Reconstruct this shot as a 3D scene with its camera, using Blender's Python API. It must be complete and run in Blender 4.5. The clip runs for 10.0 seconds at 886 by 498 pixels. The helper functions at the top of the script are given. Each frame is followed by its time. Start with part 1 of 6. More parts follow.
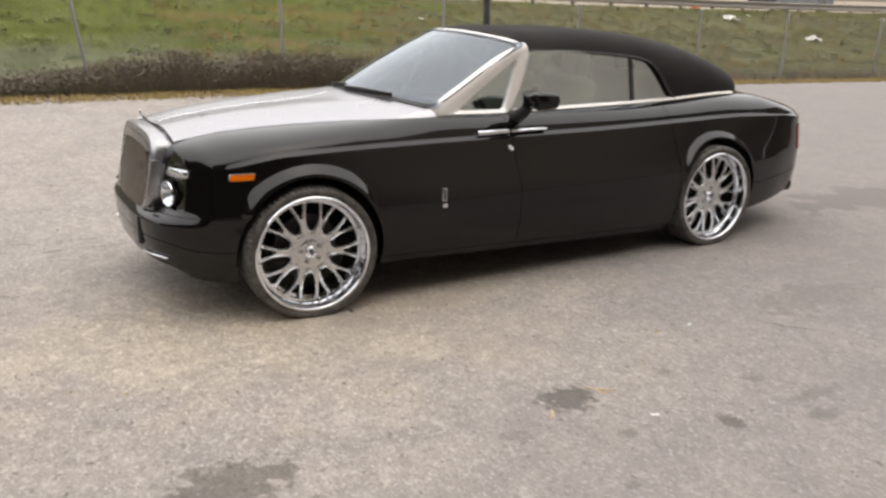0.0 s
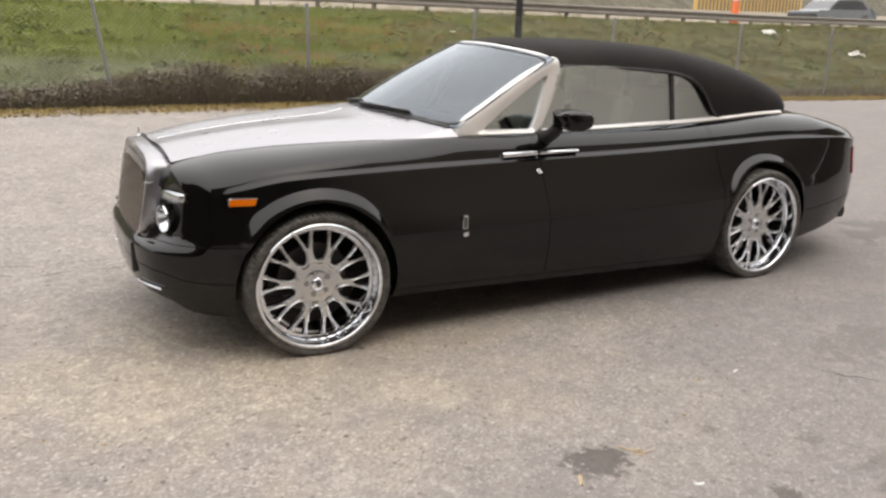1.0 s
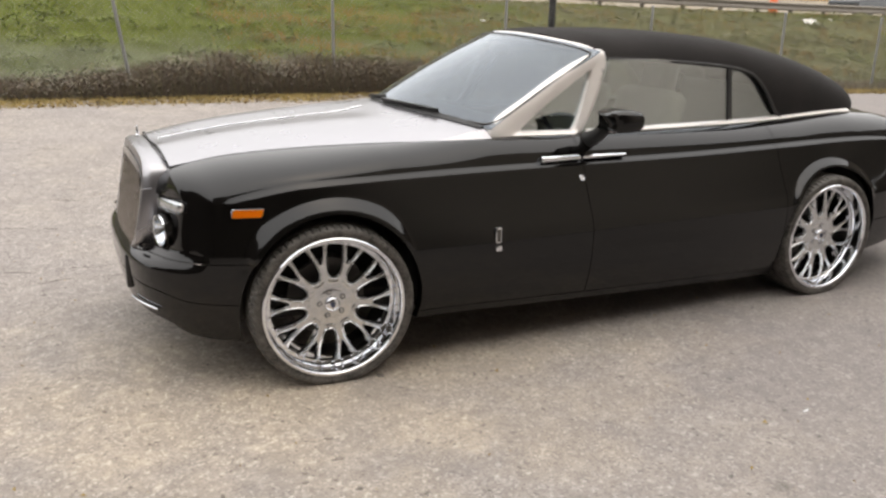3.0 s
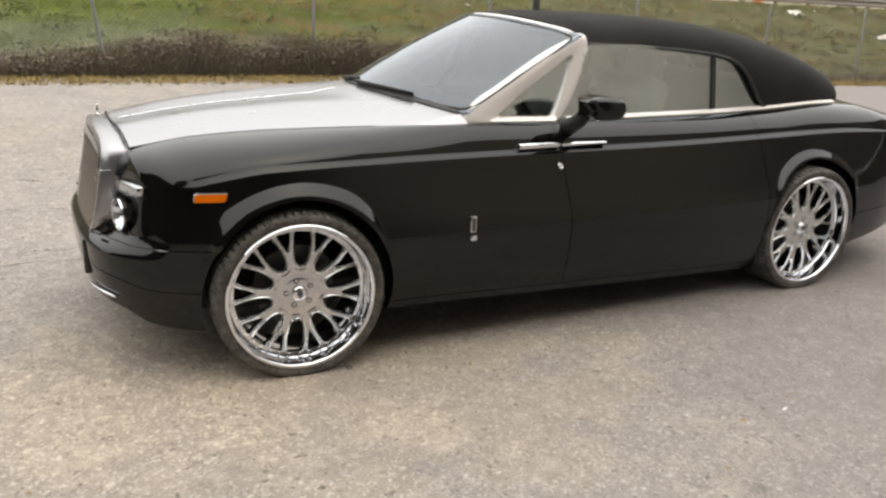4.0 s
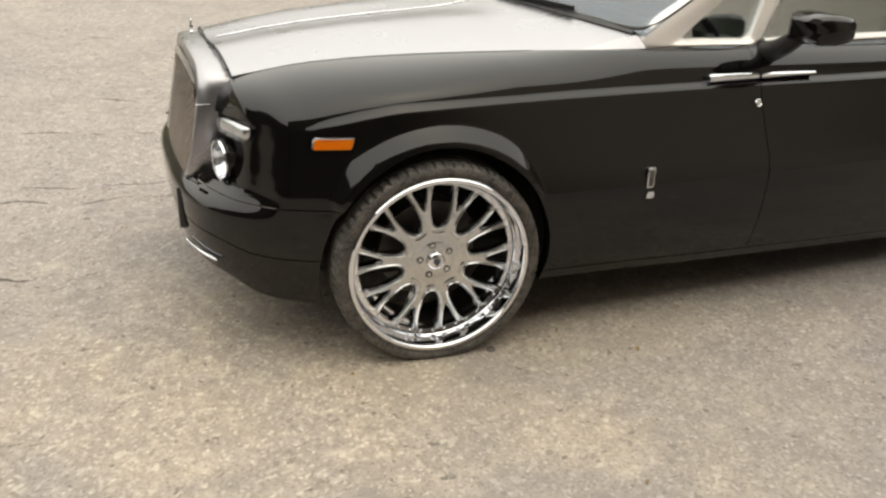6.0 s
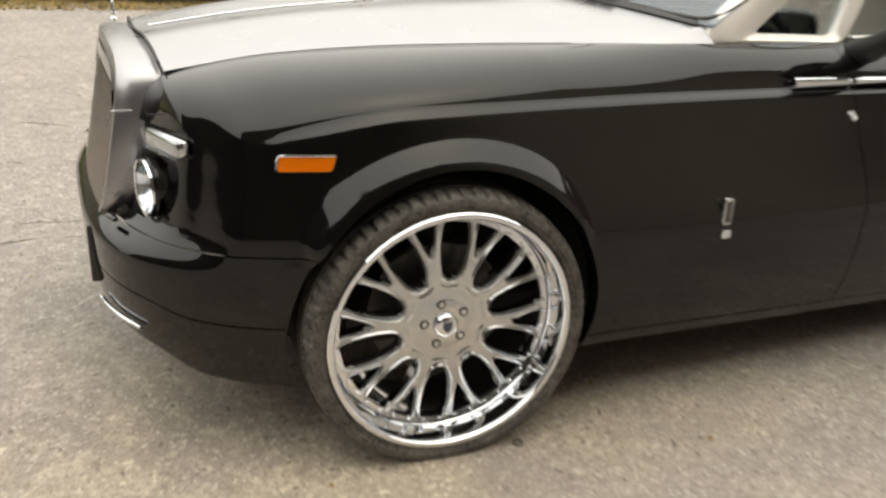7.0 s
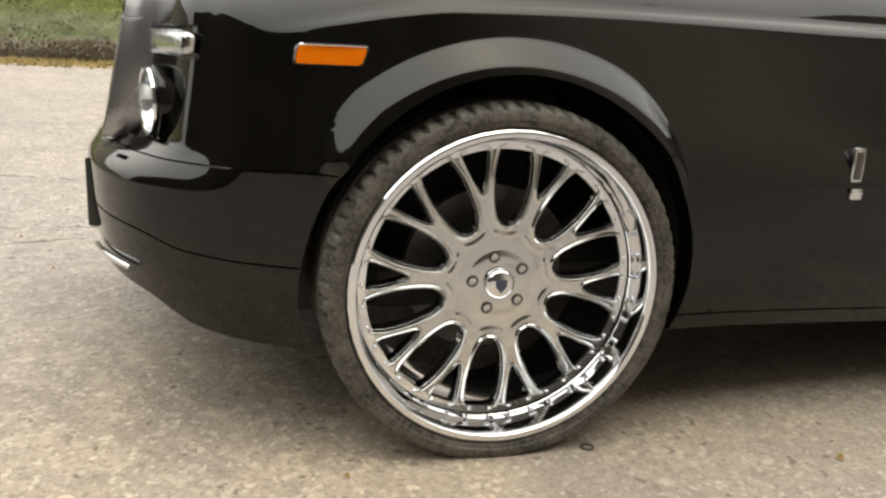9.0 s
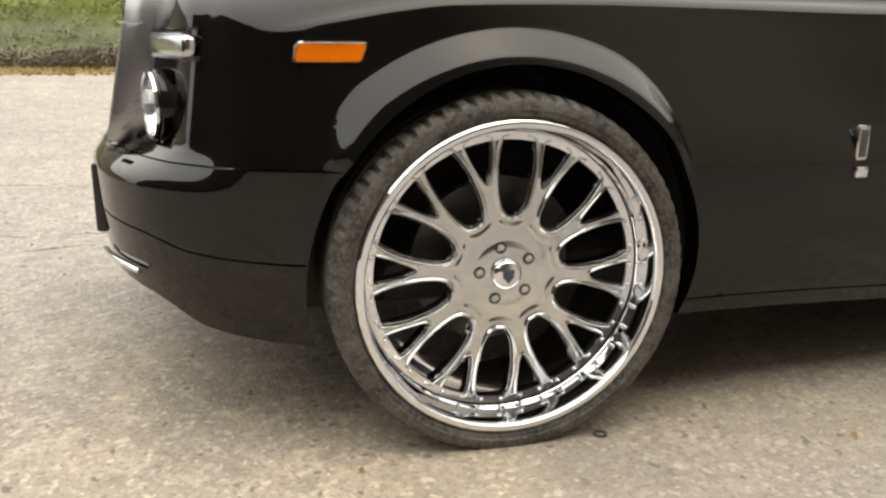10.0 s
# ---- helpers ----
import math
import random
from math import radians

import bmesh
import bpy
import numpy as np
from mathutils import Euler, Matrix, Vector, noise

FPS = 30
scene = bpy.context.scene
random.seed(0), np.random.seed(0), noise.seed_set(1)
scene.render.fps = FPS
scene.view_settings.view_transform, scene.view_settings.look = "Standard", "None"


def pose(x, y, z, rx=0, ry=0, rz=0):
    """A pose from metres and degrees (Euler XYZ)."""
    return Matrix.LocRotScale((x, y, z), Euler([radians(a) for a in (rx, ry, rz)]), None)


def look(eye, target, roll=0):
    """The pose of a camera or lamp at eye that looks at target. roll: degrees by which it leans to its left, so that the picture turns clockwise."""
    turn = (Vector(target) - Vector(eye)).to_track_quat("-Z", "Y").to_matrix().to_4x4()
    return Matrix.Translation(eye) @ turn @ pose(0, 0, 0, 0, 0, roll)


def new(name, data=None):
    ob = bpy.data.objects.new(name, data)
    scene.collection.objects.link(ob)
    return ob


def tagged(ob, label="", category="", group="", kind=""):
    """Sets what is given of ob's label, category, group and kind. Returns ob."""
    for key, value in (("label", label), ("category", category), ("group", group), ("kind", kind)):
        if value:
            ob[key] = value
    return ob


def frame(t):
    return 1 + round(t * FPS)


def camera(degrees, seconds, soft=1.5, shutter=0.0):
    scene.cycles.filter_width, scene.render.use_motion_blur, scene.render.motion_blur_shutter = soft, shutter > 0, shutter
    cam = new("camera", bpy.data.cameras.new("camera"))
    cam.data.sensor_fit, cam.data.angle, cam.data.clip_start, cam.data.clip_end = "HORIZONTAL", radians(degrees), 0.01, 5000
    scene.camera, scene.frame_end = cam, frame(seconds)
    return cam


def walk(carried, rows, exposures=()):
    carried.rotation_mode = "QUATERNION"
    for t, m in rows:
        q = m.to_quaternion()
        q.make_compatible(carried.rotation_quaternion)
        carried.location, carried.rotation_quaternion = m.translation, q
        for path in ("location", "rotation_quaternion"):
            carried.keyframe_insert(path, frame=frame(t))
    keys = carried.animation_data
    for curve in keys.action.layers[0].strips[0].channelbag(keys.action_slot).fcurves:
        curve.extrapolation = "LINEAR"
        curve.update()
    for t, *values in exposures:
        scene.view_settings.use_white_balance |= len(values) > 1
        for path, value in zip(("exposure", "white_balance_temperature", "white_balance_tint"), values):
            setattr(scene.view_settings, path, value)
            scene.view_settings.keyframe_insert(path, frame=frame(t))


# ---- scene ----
cam = camera(56.8, 10.0, soft=2.5, shutter=0.4)
PATH = [
    (0, (-1.641, -5.104, 1.759), (-0.66, -3.458, 1.187), 1.0),
    (0.5, (-1.506, -4.925, 1.756), (-0.594, -3.225, 1.229), -0.62),
    (1, (-1.37, -4.757, 1.744), (-0.45, -3.066, 1.2), 1.23),
    (1.5, (-1.316, -4.575, 1.748), (-0.327, -2.916, 1.227), 1.4),
    (2, (-1.292, -4.359, 1.734), (-0.293, -2.709, 1.204), 1.12),
    (2.5, (-1.245, -4.304, 1.739), (-0.379, -2.581, 1.211), 0.85),
    (2.7, (-1.205, -4.306, 1.74), (-0.346, -2.583, 1.196), 1.1),
    (4, (-1.045, -4.206, 1.713), (-0.152, -2.521, 1.111), 2.51),
    (4.5, (-1.064, -4.027, 1.716), (-0.096, -2.366, 1.164), 1.42),
    (5, (-1.13, -3.885, 1.662), (-0.296, -2.184, 1.021), 2.1),
    (5.5, (-1.117, -3.701, 1.682), (-0.407, -2.005, 0.896), 3.2),
    (5.7, (-1.08, -3.573, 1.684), (-0.387, -1.882, 0.871), 2.7),
    (6.8, (-0.904, -2.823, 1.408), (-0.124, -1.148, 0.641), 1.25),
    (7, (-0.856, -2.642, 1.369), (-0.055, -0.958, 0.645), 2.95),
    (7.5, (-0.757, -2.454, 1.115), (-0.096, -0.651, 0.555), 2.64),
    (8, (-0.691, -2.435, 0.968), (-0.063, -0.591, 0.513), 2.19),
    (8.5, (-0.681, -2.422, 0.936), (-0.073, -0.581, 0.444), 2.60),
    (9, (-0.678, -2.426, 0.894), (-0.031, -0.600, 0.399), 3.03),
    (9.5, (-0.669, -2.435, 0.895), (-0.047, -0.601, 0.398), 1.36),
    (10, (-0.673, -2.434, 0.893), (-0.049, -0.604, 0.383), 0.79),
]
walk(cam, [(t, look(eye, target, roll)) for t, eye, target, roll in PATH],
     exposures=[(0, 0.33, 6950, 9), (2.5, 0.37, 6950, 9), (5.5, 0.36, 7400, 5), (7.0, 0.44, 7500, 4), (8.0, 0.38, 7500, 3), (8.5, 0.40, 7500, 3), (9.0, 0.66, 7500, 4), (10, 0.76, 7500, 4)])
# ---------- light ----------
world = bpy.data.worlds.new("overcast_sky")
scene.world = world
world.use_nodes = True
wn, wl = world.node_tree.nodes, world.node_tree.links
wn.clear()
sky = wn.new("ShaderNodeTexSky")
sky.sky_type = "NISHITA"
sky.sun_disc = False
sky.sun_elevation, sky.sun_rotation = radians(70), radians(149)
sky.dust_density, sky.air_density, sky.ozone_density = 4.0, 1.0, 1.0
cloud = wn.new("ShaderNodeMix")
cloud.data_type = "RGBA"
cloud.inputs[0].default_value = 0.85
cloud.inputs[7].default_value = (9.0, 9.1, 9.6, 1)
back = wn.new("ShaderNodeBackground")
back.inputs[1].default_value = 0.180
wout = wn.new("ShaderNodeOutputWorld")
wl.new(sky.outputs[0], cloud.inputs[6])
dirn = wn.new("ShaderNodeTexCoord")
parts3 = wn.new("ShaderNodeSeparateXYZ")
lum = wn.new("ShaderNodeMapRange")
lum.inputs["From Min"].default_value, lum.inputs["From Max"].default_value = 0.05, 1.0
lum.inputs["To Min"].default_value, lum.inputs["To Max"].default_value = 0.60, 1.35
shade = wn.new("ShaderNodeMix")
shade.data_type, shade.blend_type = "RGBA", "MULTIPLY"
shade.inputs[0].default_value = 1.0
wl.new(dirn.outputs["Generated"], parts3.inputs[0])
wl.new(parts3.outputs["Z"], lum.inputs["Value"])
wl.new(cloud.outputs[2], shade.inputs[6])
wl.new(lum.outputs[0], shade.inputs[7])
wl.new(shade.outputs[2], back.inputs[0])
wl.new(back.outputs[0], wout.inputs[0])
sun = new("sun", bpy.data.lights.new("sun", "SUN"))
sun.data.energy, sun.data.angle, sun.data.color = 0.6, radians(179), (1.0, 0.95, 0.88)
sun.matrix_world = look((3, -5, 16), (0, 0, 0))


# ---------- materials ----------
class Nodes:
    """A node material: principled shader with noise-driven colour, roughness and relief."""

    def __init__(self, name, color, rough=0.5, metal=0.0, coat=0.0, spec=0.5):
        self.m = bpy.data.materials.new(name)
        self.m.use_nodes = True
        self.t = self.m.node_tree
        self.b = self.t.nodes["Principled BSDF"]
        self.b.inputs["Base Color"].default_value = (*color, 1)
        self.b.inputs["Roughness"].default_value = rough
        self.b.inputs["Metallic"].default_value = metal
        self.b.inputs["Coat Weight"].default_value = coat
        self.b.inputs["Coat Roughness"].default_value = 0.03
        self.b.inputs["Specular IOR Level"].default_value = spec
        self.co = self.add("ShaderNodeTexCoord").outputs["Object"]

    def add(self, kind):
        return self.t.nodes.new(kind)

    def link(self, a, b):
        self.t.links.new(a, b)

    def noise(self, scale, detail=4, rough=0.55, stretch=None, distort=0.0):
        n = self.add("ShaderNodeTexNoise")
        n.inputs["Scale"].default_value = scale
        n.inputs["Detail"].default_value = detail
        n.inputs["Roughness"].default_value = rough
        n.inputs["Distortion"].default_value = distort
        co = self.co
        if stretch:
            mp = self.add("ShaderNodeMapping")
            mp.inputs["Scale"].default_value = stretch
            self.link(co, mp.inputs[0])
            co = mp.outputs[0]
        self.link(co, n.inputs["Vector"])
        return n.outputs[0]

    def ramp(self, fac, *stops):
        r = self.add("ShaderNodeValToRGB")
        e = r.color_ramp.elements
        while len(e) < len(stops):
            e.new(0.5)
        for k, (p, c) in zip(e, stops):
            k.position = p
            k.color = (c, c, c, 1) if isinstance(c, (int, float)) else (*c, 1)
        self.link(fac, r.inputs[0])
        return r.outputs[0]

    def mix(self, fac, a, b, how="MIX"):
        n = self.add("ShaderNodeMix")
        n.data_type, n.blend_type = "RGBA", how
        for k, v in ((0, fac), (6, a), (7, b)):
            if isinstance(v, (int, float)):
                n.inputs[k].default_value = v if k == 0 else (v, v, v, 1)
            elif isinstance(v, tuple):
                n.inputs[k].default_value = (*v, 1)
            else:
                self.link(v, n.inputs[k])
        return n.outputs[2]

    def color(self, c):
        self.link(c, self.b.inputs["Base Color"])
        return self

    def rough(self, c):
        self.link(c, self.b.inputs["Roughness"])
        return self

    def bump(self, h, strength=0.3, distance=0.01):
        n = self.add("ShaderNodeBump")
        n.inputs["Strength"].default_value = strength
        n.inputs["Distance"].default_value = distance
        self.link(h, n.inputs["Height"])
        self.link(n.outputs[0], self.b.inputs["Normal"])
        return self


def dusty(name, color, rough, metal=0.0, coat=0.0, dust=0.08, scale=9.0, tint=(0.3, 0.28, 0.25), spec=0.5):
    m = Nodes(name, color, rough, metal, coat, spec)
    a = m.ramp(m.noise(scale, 6, 0.65), (0.35, 0.0), (0.8, dust))
    m.color(m.mix(a, color, tint))
    m.rough(m.ramp(m.noise(scale * 2.3, 5), (0.3, max(0.0, rough - 0.03)), (0.75, rough + 0.07)))
    return m.m


BLACK = dusty("black_paint", (0.0030, 0.0027, 0.0025), 0.04, 0.0, 0.0, 0.008, spec=0.42)
SILVER = dusty("satin_silver", (0.355, 0.350, 0.365), 0.28, 0.95, 0.0, 0.02, 2.5)
FRAME = dusty("bright_frame", (0.80, 0.76, 0.72), 0.30, 0.30, 0.0, 0.05, 5.0)
CHROME = dusty("chrome", (0.84, 0.86, 0.90), 0.05, 1.0, 0.0, 0.07, 14.0)
CHROME_DULL = dusty("dull_chrome", (0.63, 0.64, 0.65), 0.09, 1.0, 0.0, 0.10, 20.0)


def scuffed_rubber():
    """Tyre rubber with fine radial scuffs and road dust."""
    m = Nodes("tyre_rubber", (0.03, 0.03, 0.03), 0.6, spec=0.35)
    dust = m.ramp(m.noise(15, 6, 0.8), (0.38, 0.0), (0.60, 0.85))
    c = m.mix(dust, (0.020, 0.0185, 0.017), (0.125, 0.115, 0.104))
    m.color(m.mix(m.ramp(m.noise(110, 3, 0.7), (0.45, 0.0), (0.72, 0.6)), c, (0.19, 0.175, 0.155)))
    return m.bump(m.noise(60, 5, 0.75), 0.8, 0.004).m


RUBBER = scuffed_rubber()
TRIM = dusty("black_trim", (0.012, 0.012, 0.012), 0.42, 0, 0, 0.05)
GASKET = dusty("gasket_rubber", (0.02, 0.02, 0.02), 0.6)
DARK = dusty("underbody", (0.028, 0.0255, 0.023), 0.85)
IRON = dusty("brake_iron", (0.10, 0.095, 0.09), 0.45, 0.8, 0, 0.3)
GRILLE = dusty("grille_steel", (0.46, 0.43, 0.40), 0.22, 1.0, 0.0, 0.05)
CREAM = dusty("cream_leather", (0.66, 0.61, 0.50), 0.45, 0, 0, 0.10)
WOOD = dusty("dark_wood", (0.08, 0.045, 0.025), 0.25, 0, 0.6)
CAP_BLUE = dusty("cap_enamel", (0.02, 0.03, 0.07), 0.2, 0, 0.8)
GALV = dusty("galvanised_steel", (0.27, 0.27, 0.265), 0.55, 0.3, 0, 0.3, 6)
RUST = dusty("weathered_post", (0.19, 0.165, 0.14), 0.7, 0.2, 0, 0.5, 6)
POLE_BLACK = dusty("pole_black", (0.010, 0.010, 0.011), 0.5)
PAINT_WHITE = dusty("white_car_paint", (0.75, 0.75, 0.75), 0.2, 0, 0.6)
PAINT_DARK = dusty("dark_car_paint", (0.03, 0.035, 0.04), 0.2, 0, 0.6)
PAINT_ORANGE = dusty("orange_plastic", (0.75, 0.16, 0.05), 0.5)
PAINT_TAN = dusty("tan_board", (0.62, 0.42, 0.14), 0.7)
LEATHER_BLACK = dusty("black_leather", (0.02, 0.02, 0.02), 0.5)
PINKISH = dusty("red_lens", (0.45, 0.02, 0.02), 0.12, 0, 0.8)


def cloth():
    m = Nodes("soft_top_cloth", (0.018, 0.016, 0.0155), 0.95, spec=0.10)
    weave = m.noise(900, 2)
    m.color(m.mix(m.ramp(m.noise(4, 5), (0.3, 0.0), (0.8, 1.0)), (0.014, 0.0122, 0.0115), (0.023, 0.020, 0.0185)))
    m.b.inputs["Sheen Weight"].default_value = 0.10
    m.b.inputs["Sheen Roughness"].default_value = 0.4
    return m.bump(weave, 0.3, 0.001).m


CLOTH = cloth()


def clear(name, tint, rough=0.0, base=0.06):
    """Sheet glass: tinted see-through, with a mirror that grows towards grazing angles alike on both faces."""
    m = bpy.data.materials.new(name)
    m.use_nodes = True
    t = m.node_tree
    t.nodes.clear()
    out, mixer = t.nodes.new("ShaderNodeOutputMaterial"), t.nodes.new("ShaderNodeMixShader")
    tr, gl, lw = t.nodes.new("ShaderNodeBsdfTransparent"), t.nodes.new("ShaderNodeBsdfGlossy"), t.nodes.new("ShaderNodeLayerWeight")
    tr.inputs[0].default_value = (*tint, 1)
    gl.inputs[0].default_value = (0.90, 0.95, 1.0, 1)
    gl.inputs["Roughness"].default_value = rough
    lw.inputs["Blend"].default_value = 0.5
    pw, ml = t.nodes.new("ShaderNodeMath"), t.nodes.new("ShaderNodeMath")
    pw.operation, ml.operation = "POWER", "MULTIPLY_ADD"
    pw.inputs[1].default_value = 4.0
    ml.inputs[1].default_value, ml.inputs[2].default_value = 1 - base, base
    t.links.new(lw.outputs["Facing"], pw.inputs[0])
    t.links.new(pw.outputs[0], ml.inputs[0])
    t.links.new(ml.outputs[0], mixer.inputs[0])
    t.links.new(tr.outputs[0], mixer.inputs[1])
    t.links.new(gl.outputs[0], mixer.inputs[2])
    t.links.new(mixer.outputs[0], out.inputs[0])
    return m


GLASS = clear("window_glass", (0.86, 0.90, 0.86), 0.0, 0.42)
SCREEN = clear("windscreen_glass", (0.42, 0.46, 0.50), 0.01, 0.10)
LENS = clear("lamp_lens", (0.95, 0.96, 0.97), 0.01, 0.04)


def amber():
    m = Nodes("amber_lens", (0.80, 0.17, 0.004), 0.2, coat=0.2)
    rib = m.add("ShaderNodeTexWave")
    rib.inputs["Scale"].default_value = 60
    m.link(m.co, rib.inputs["Vector"])
    m.b.inputs["Subsurface Weight"].default_value = 0.2
    return m.bump(rib.outputs["Fac"], 0.25, 0.002).m


AMBER = amber()


def asphalt():
    m = Nodes("worn_asphalt", (0.3, 0.27, 0.25), 0.9, spec=0.3)

    def cells(scale):
        v = m.add("ShaderNodeTexVoronoi")
        v.inputs["Scale"].default_value = scale
        wob = m.add("ShaderNodeVectorMath")
        wob.operation = "MULTIPLY_ADD"
        n = m.add("ShaderNodeTexNoise")
        n.inputs["Scale"].default_value = scale * 1.3
        m.link(m.co, n.inputs["Vector"])
        m.link(n.outputs["Color"], wob.inputs[0])
        wob.inputs[1].default_value = (0.8 / scale,) * 3
        m.link(m.co, wob.inputs[2])
        m.link(wob.outputs[0], v.inputs["Vector"])
        return v
    grit = m.noise(80, 3, 0.7)
    stone = cells(95)
    chips = cells(48)
    patch = m.noise(0.45, 7, 0.62, distort=0.8)
    mid = m.noise(2.6, 7, 0.68)
    fine = m.noise(17, 5, 0.7)
    col = m.mix(m.ramp(patch, (0.40, 0.0), (0.64, 1.0)), (0.372, 0.330, 0.302), (0.405, 0.352, 0.300))
    broad = m.noise(0.9, 6, 0.7, (0.55, 1.3, 1.0), 0.6)
    col = m.mix(m.ramp(broad, (0.34, 0.7), (0.56, 0.0)), col, (0.285, 0.254, 0.243))
    col = m.mix(m.ramp(mid, (0.34, 0.8), (0.58, 0.0)), col, (0.275, 0.245, 0.230))
    col = m.mix(m.ramp(m.noise(6.5, 6, 0.75), (0.36, 0.42), (0.52, 0.0)), col, (0.235, 0.21, 0.20))
    col = m.mix(m.ramp(m.noise(8.5, 6, 0.75, (1.1, 0.9, 1.0)), (0.54, 0.0), (0.72, 0.45)), col, (0.455, 0.405, 0.36))
    col = m.mix(m.ramp(fine, (0.36, 0.42), (0.56, 0.0)), col, (0.21, 0.19, 0.178))
    col = m.mix(m.ramp(fine, (0.55, 0.0), (0.74, 0.55)), col, (0.53, 0.475, 0.43))
    col = m.mix(m.ramp(grit, (0.34, 0.75), (0.50, 0.0)), col, (0.165, 0.15, 0.14))
    col = m.mix(m.ramp(chips.outputs["Color"], (0.06, 0.55), (0.24, 0.0)), col, (0.15, 0.135, 0.128))
    col = m.mix(m.ramp(chips.outputs["Color"], (0.80, 0.0), (0.96, 0.55)), col, (0.58, 0.525, 0.48))
    col = m.mix(m.ramp(stone.outputs["Color"], (0.70, 0.0), (0.95, 0.55)), col, (0.62, 0.565, 0.52))
    col = m.mix(m.ramp(m.noise(26, 2, 0.5), (0.68, 0.0), (0.72, 0.75)), col, (0.10, 0.09, 0.085))

    def spot(cx, cy, rx, ry):
        """A ragged outline, for oil and damp stains and for the brightened sand patch."""
        mp = m.add("ShaderNodeMapping")
        mp.vector_type = "POINT"
        mp.inputs["Location"].default_value = (-cx / rx, -cy / ry, 0)
        mp.inputs["Scale"].default_value = (1 / rx, 1 / ry, 0)
        m.link(m.co, mp.inputs[0])
        ln = m.add("ShaderNodeVectorMath")
        ln.operation = "LENGTH"
        m.link(mp.outputs[0], ln.inputs[0])
        ad = m.add("ShaderNodeMath")
        ad.operation = "MULTIPLY_ADD"
        m.link(m.noise(7 / max(rx, ry) * 0.5, 5, 0.65), ad.inputs[0])
        ad.inputs[1].default_value = 2.6
        m.link(ln.outputs["Value"], ad.inputs[2])
        return ad.outputs[0]

    # Tan sand by the front wheel, brightened further to offset the dark shade there.
    sand_light = m.add("ShaderNodeMapRange")
    sand_light.inputs["From Min"].default_value, sand_light.inputs["From Max"].default_value = 1.25, 2.75
    sand_light.inputs["To Min"].default_value, sand_light.inputs["To Max"].default_value = 0.75, 0.0
    m.link(spot(-0.05, -0.95, 1.75, 0.85), sand_light.inputs["Value"])
    col = m.mix(sand_light.outputs[0], col, m.mix(1.0, col, (1.52, 1.42, 1.19), "MULTIPLY"))
    for cx, cy, rx, ry, dark in ((0.61, -2.46, 0.145, 0.125, 0.82), (1.118, -2.98, 0.058, 0.075, 0.72), (-0.925, -2.40, 0.25, 0.17, 0.6),
                                 (5.95, -0.50, 1.1, 0.42, 0.62), (0.646, -2.834, 0.05, 0.045, 0.55), (0.215, -2.625, 0.07, 0.06, 0.35), (0.385, -3.135, 0.04, 0.03, 0.45), (1.535, -3.127, 0.09, 0.05, 0.5),
                                 (1.568, -2.722, 0.06, 0.05, 0.4), (1.70, -2.98, 0.20, 0.05, 0.35), (1.233, -2.459, 0.05, 0.05, 0.35), (2.9, -2.1, 0.5, 0.22, 0.3)):
        v = spot(cx, cy, rx, ry)
        mr = m.add("ShaderNodeMapRange")
        mr.inputs["From Min"].default_value, mr.inputs["From Max"].default_value = 2.05, 2.30
        mr.inputs["To Min"].default_value, mr.inputs["To Max"].default_value = dark, 0.0
        m.link(v, mr.inputs["Value"])
        col = m.mix(mr.outputs[0], col, (0.075, 0.064, 0.052))
    xyz = m.add("ShaderNodeSeparateXYZ")
    m.link(m.co, xyz.inputs[0])
    worn = m.add("ShaderNodeMath")
    worn.operation = "MULTIPLY_ADD"
    m.link(xyz.outputs["X"], worn.inputs[0])
    worn.inputs[1].default_value = 0.07
    near = m.add("ShaderNodeMath")
    near.operation = "MULTIPLY_ADD"
    m.link(xyz.outputs["Y"], near.inputs[0])
    near.inputs[1].default_value = -0.05
    m.link(m.noise(0.7, 6, 0.7, distort=0.5), near.inputs[2])
    m.link(near.outputs[0], worn.inputs[2])
    col = m.mix(m.ramp(worn.outputs[0], (0.52, 0.0), (0.90, 0.62)), col, (0.205, 0.184, 0.180))
    m.color(m.mix(1.0, col, (0.90, 0.905, 0.90), "MULTIPLY"))
    h = m.mix(0.5, grit, stone.outputs["Distance"])
    return m.bump(h, 0.6, 0.006).m


ASPHALT = asphalt()


def concrete():
    m = Nodes("pale_concrete", (0.55, 0.52, 0.47), 0.9)
    m.color(m.mix(m.ramp(m.noise(0.8, 6), (0.3, 0.0), (0.7, 1.0)), (0.33, 0.29, 0.235), (0.43, 0.38, 0.31)))
    return m.bump(m.noise(60, 4), 0.2, 0.01).m


def leafy(name, *cols):
    """Colour picked per island, for blades, twigs and fallen leaves."""
    m = Nodes(name, cols[0], 0.75, spec=0.2)
    g = m.add("ShaderNodeNewGeometry")
    m.color(m.ramp(g.outputs["Random Per Island"], *[(i / max(1, len(cols) - 1), c) for i, c in enumerate(cols)]))
    m.b.inputs["Subsurface Weight"].default_value = 0.0
    return m.m


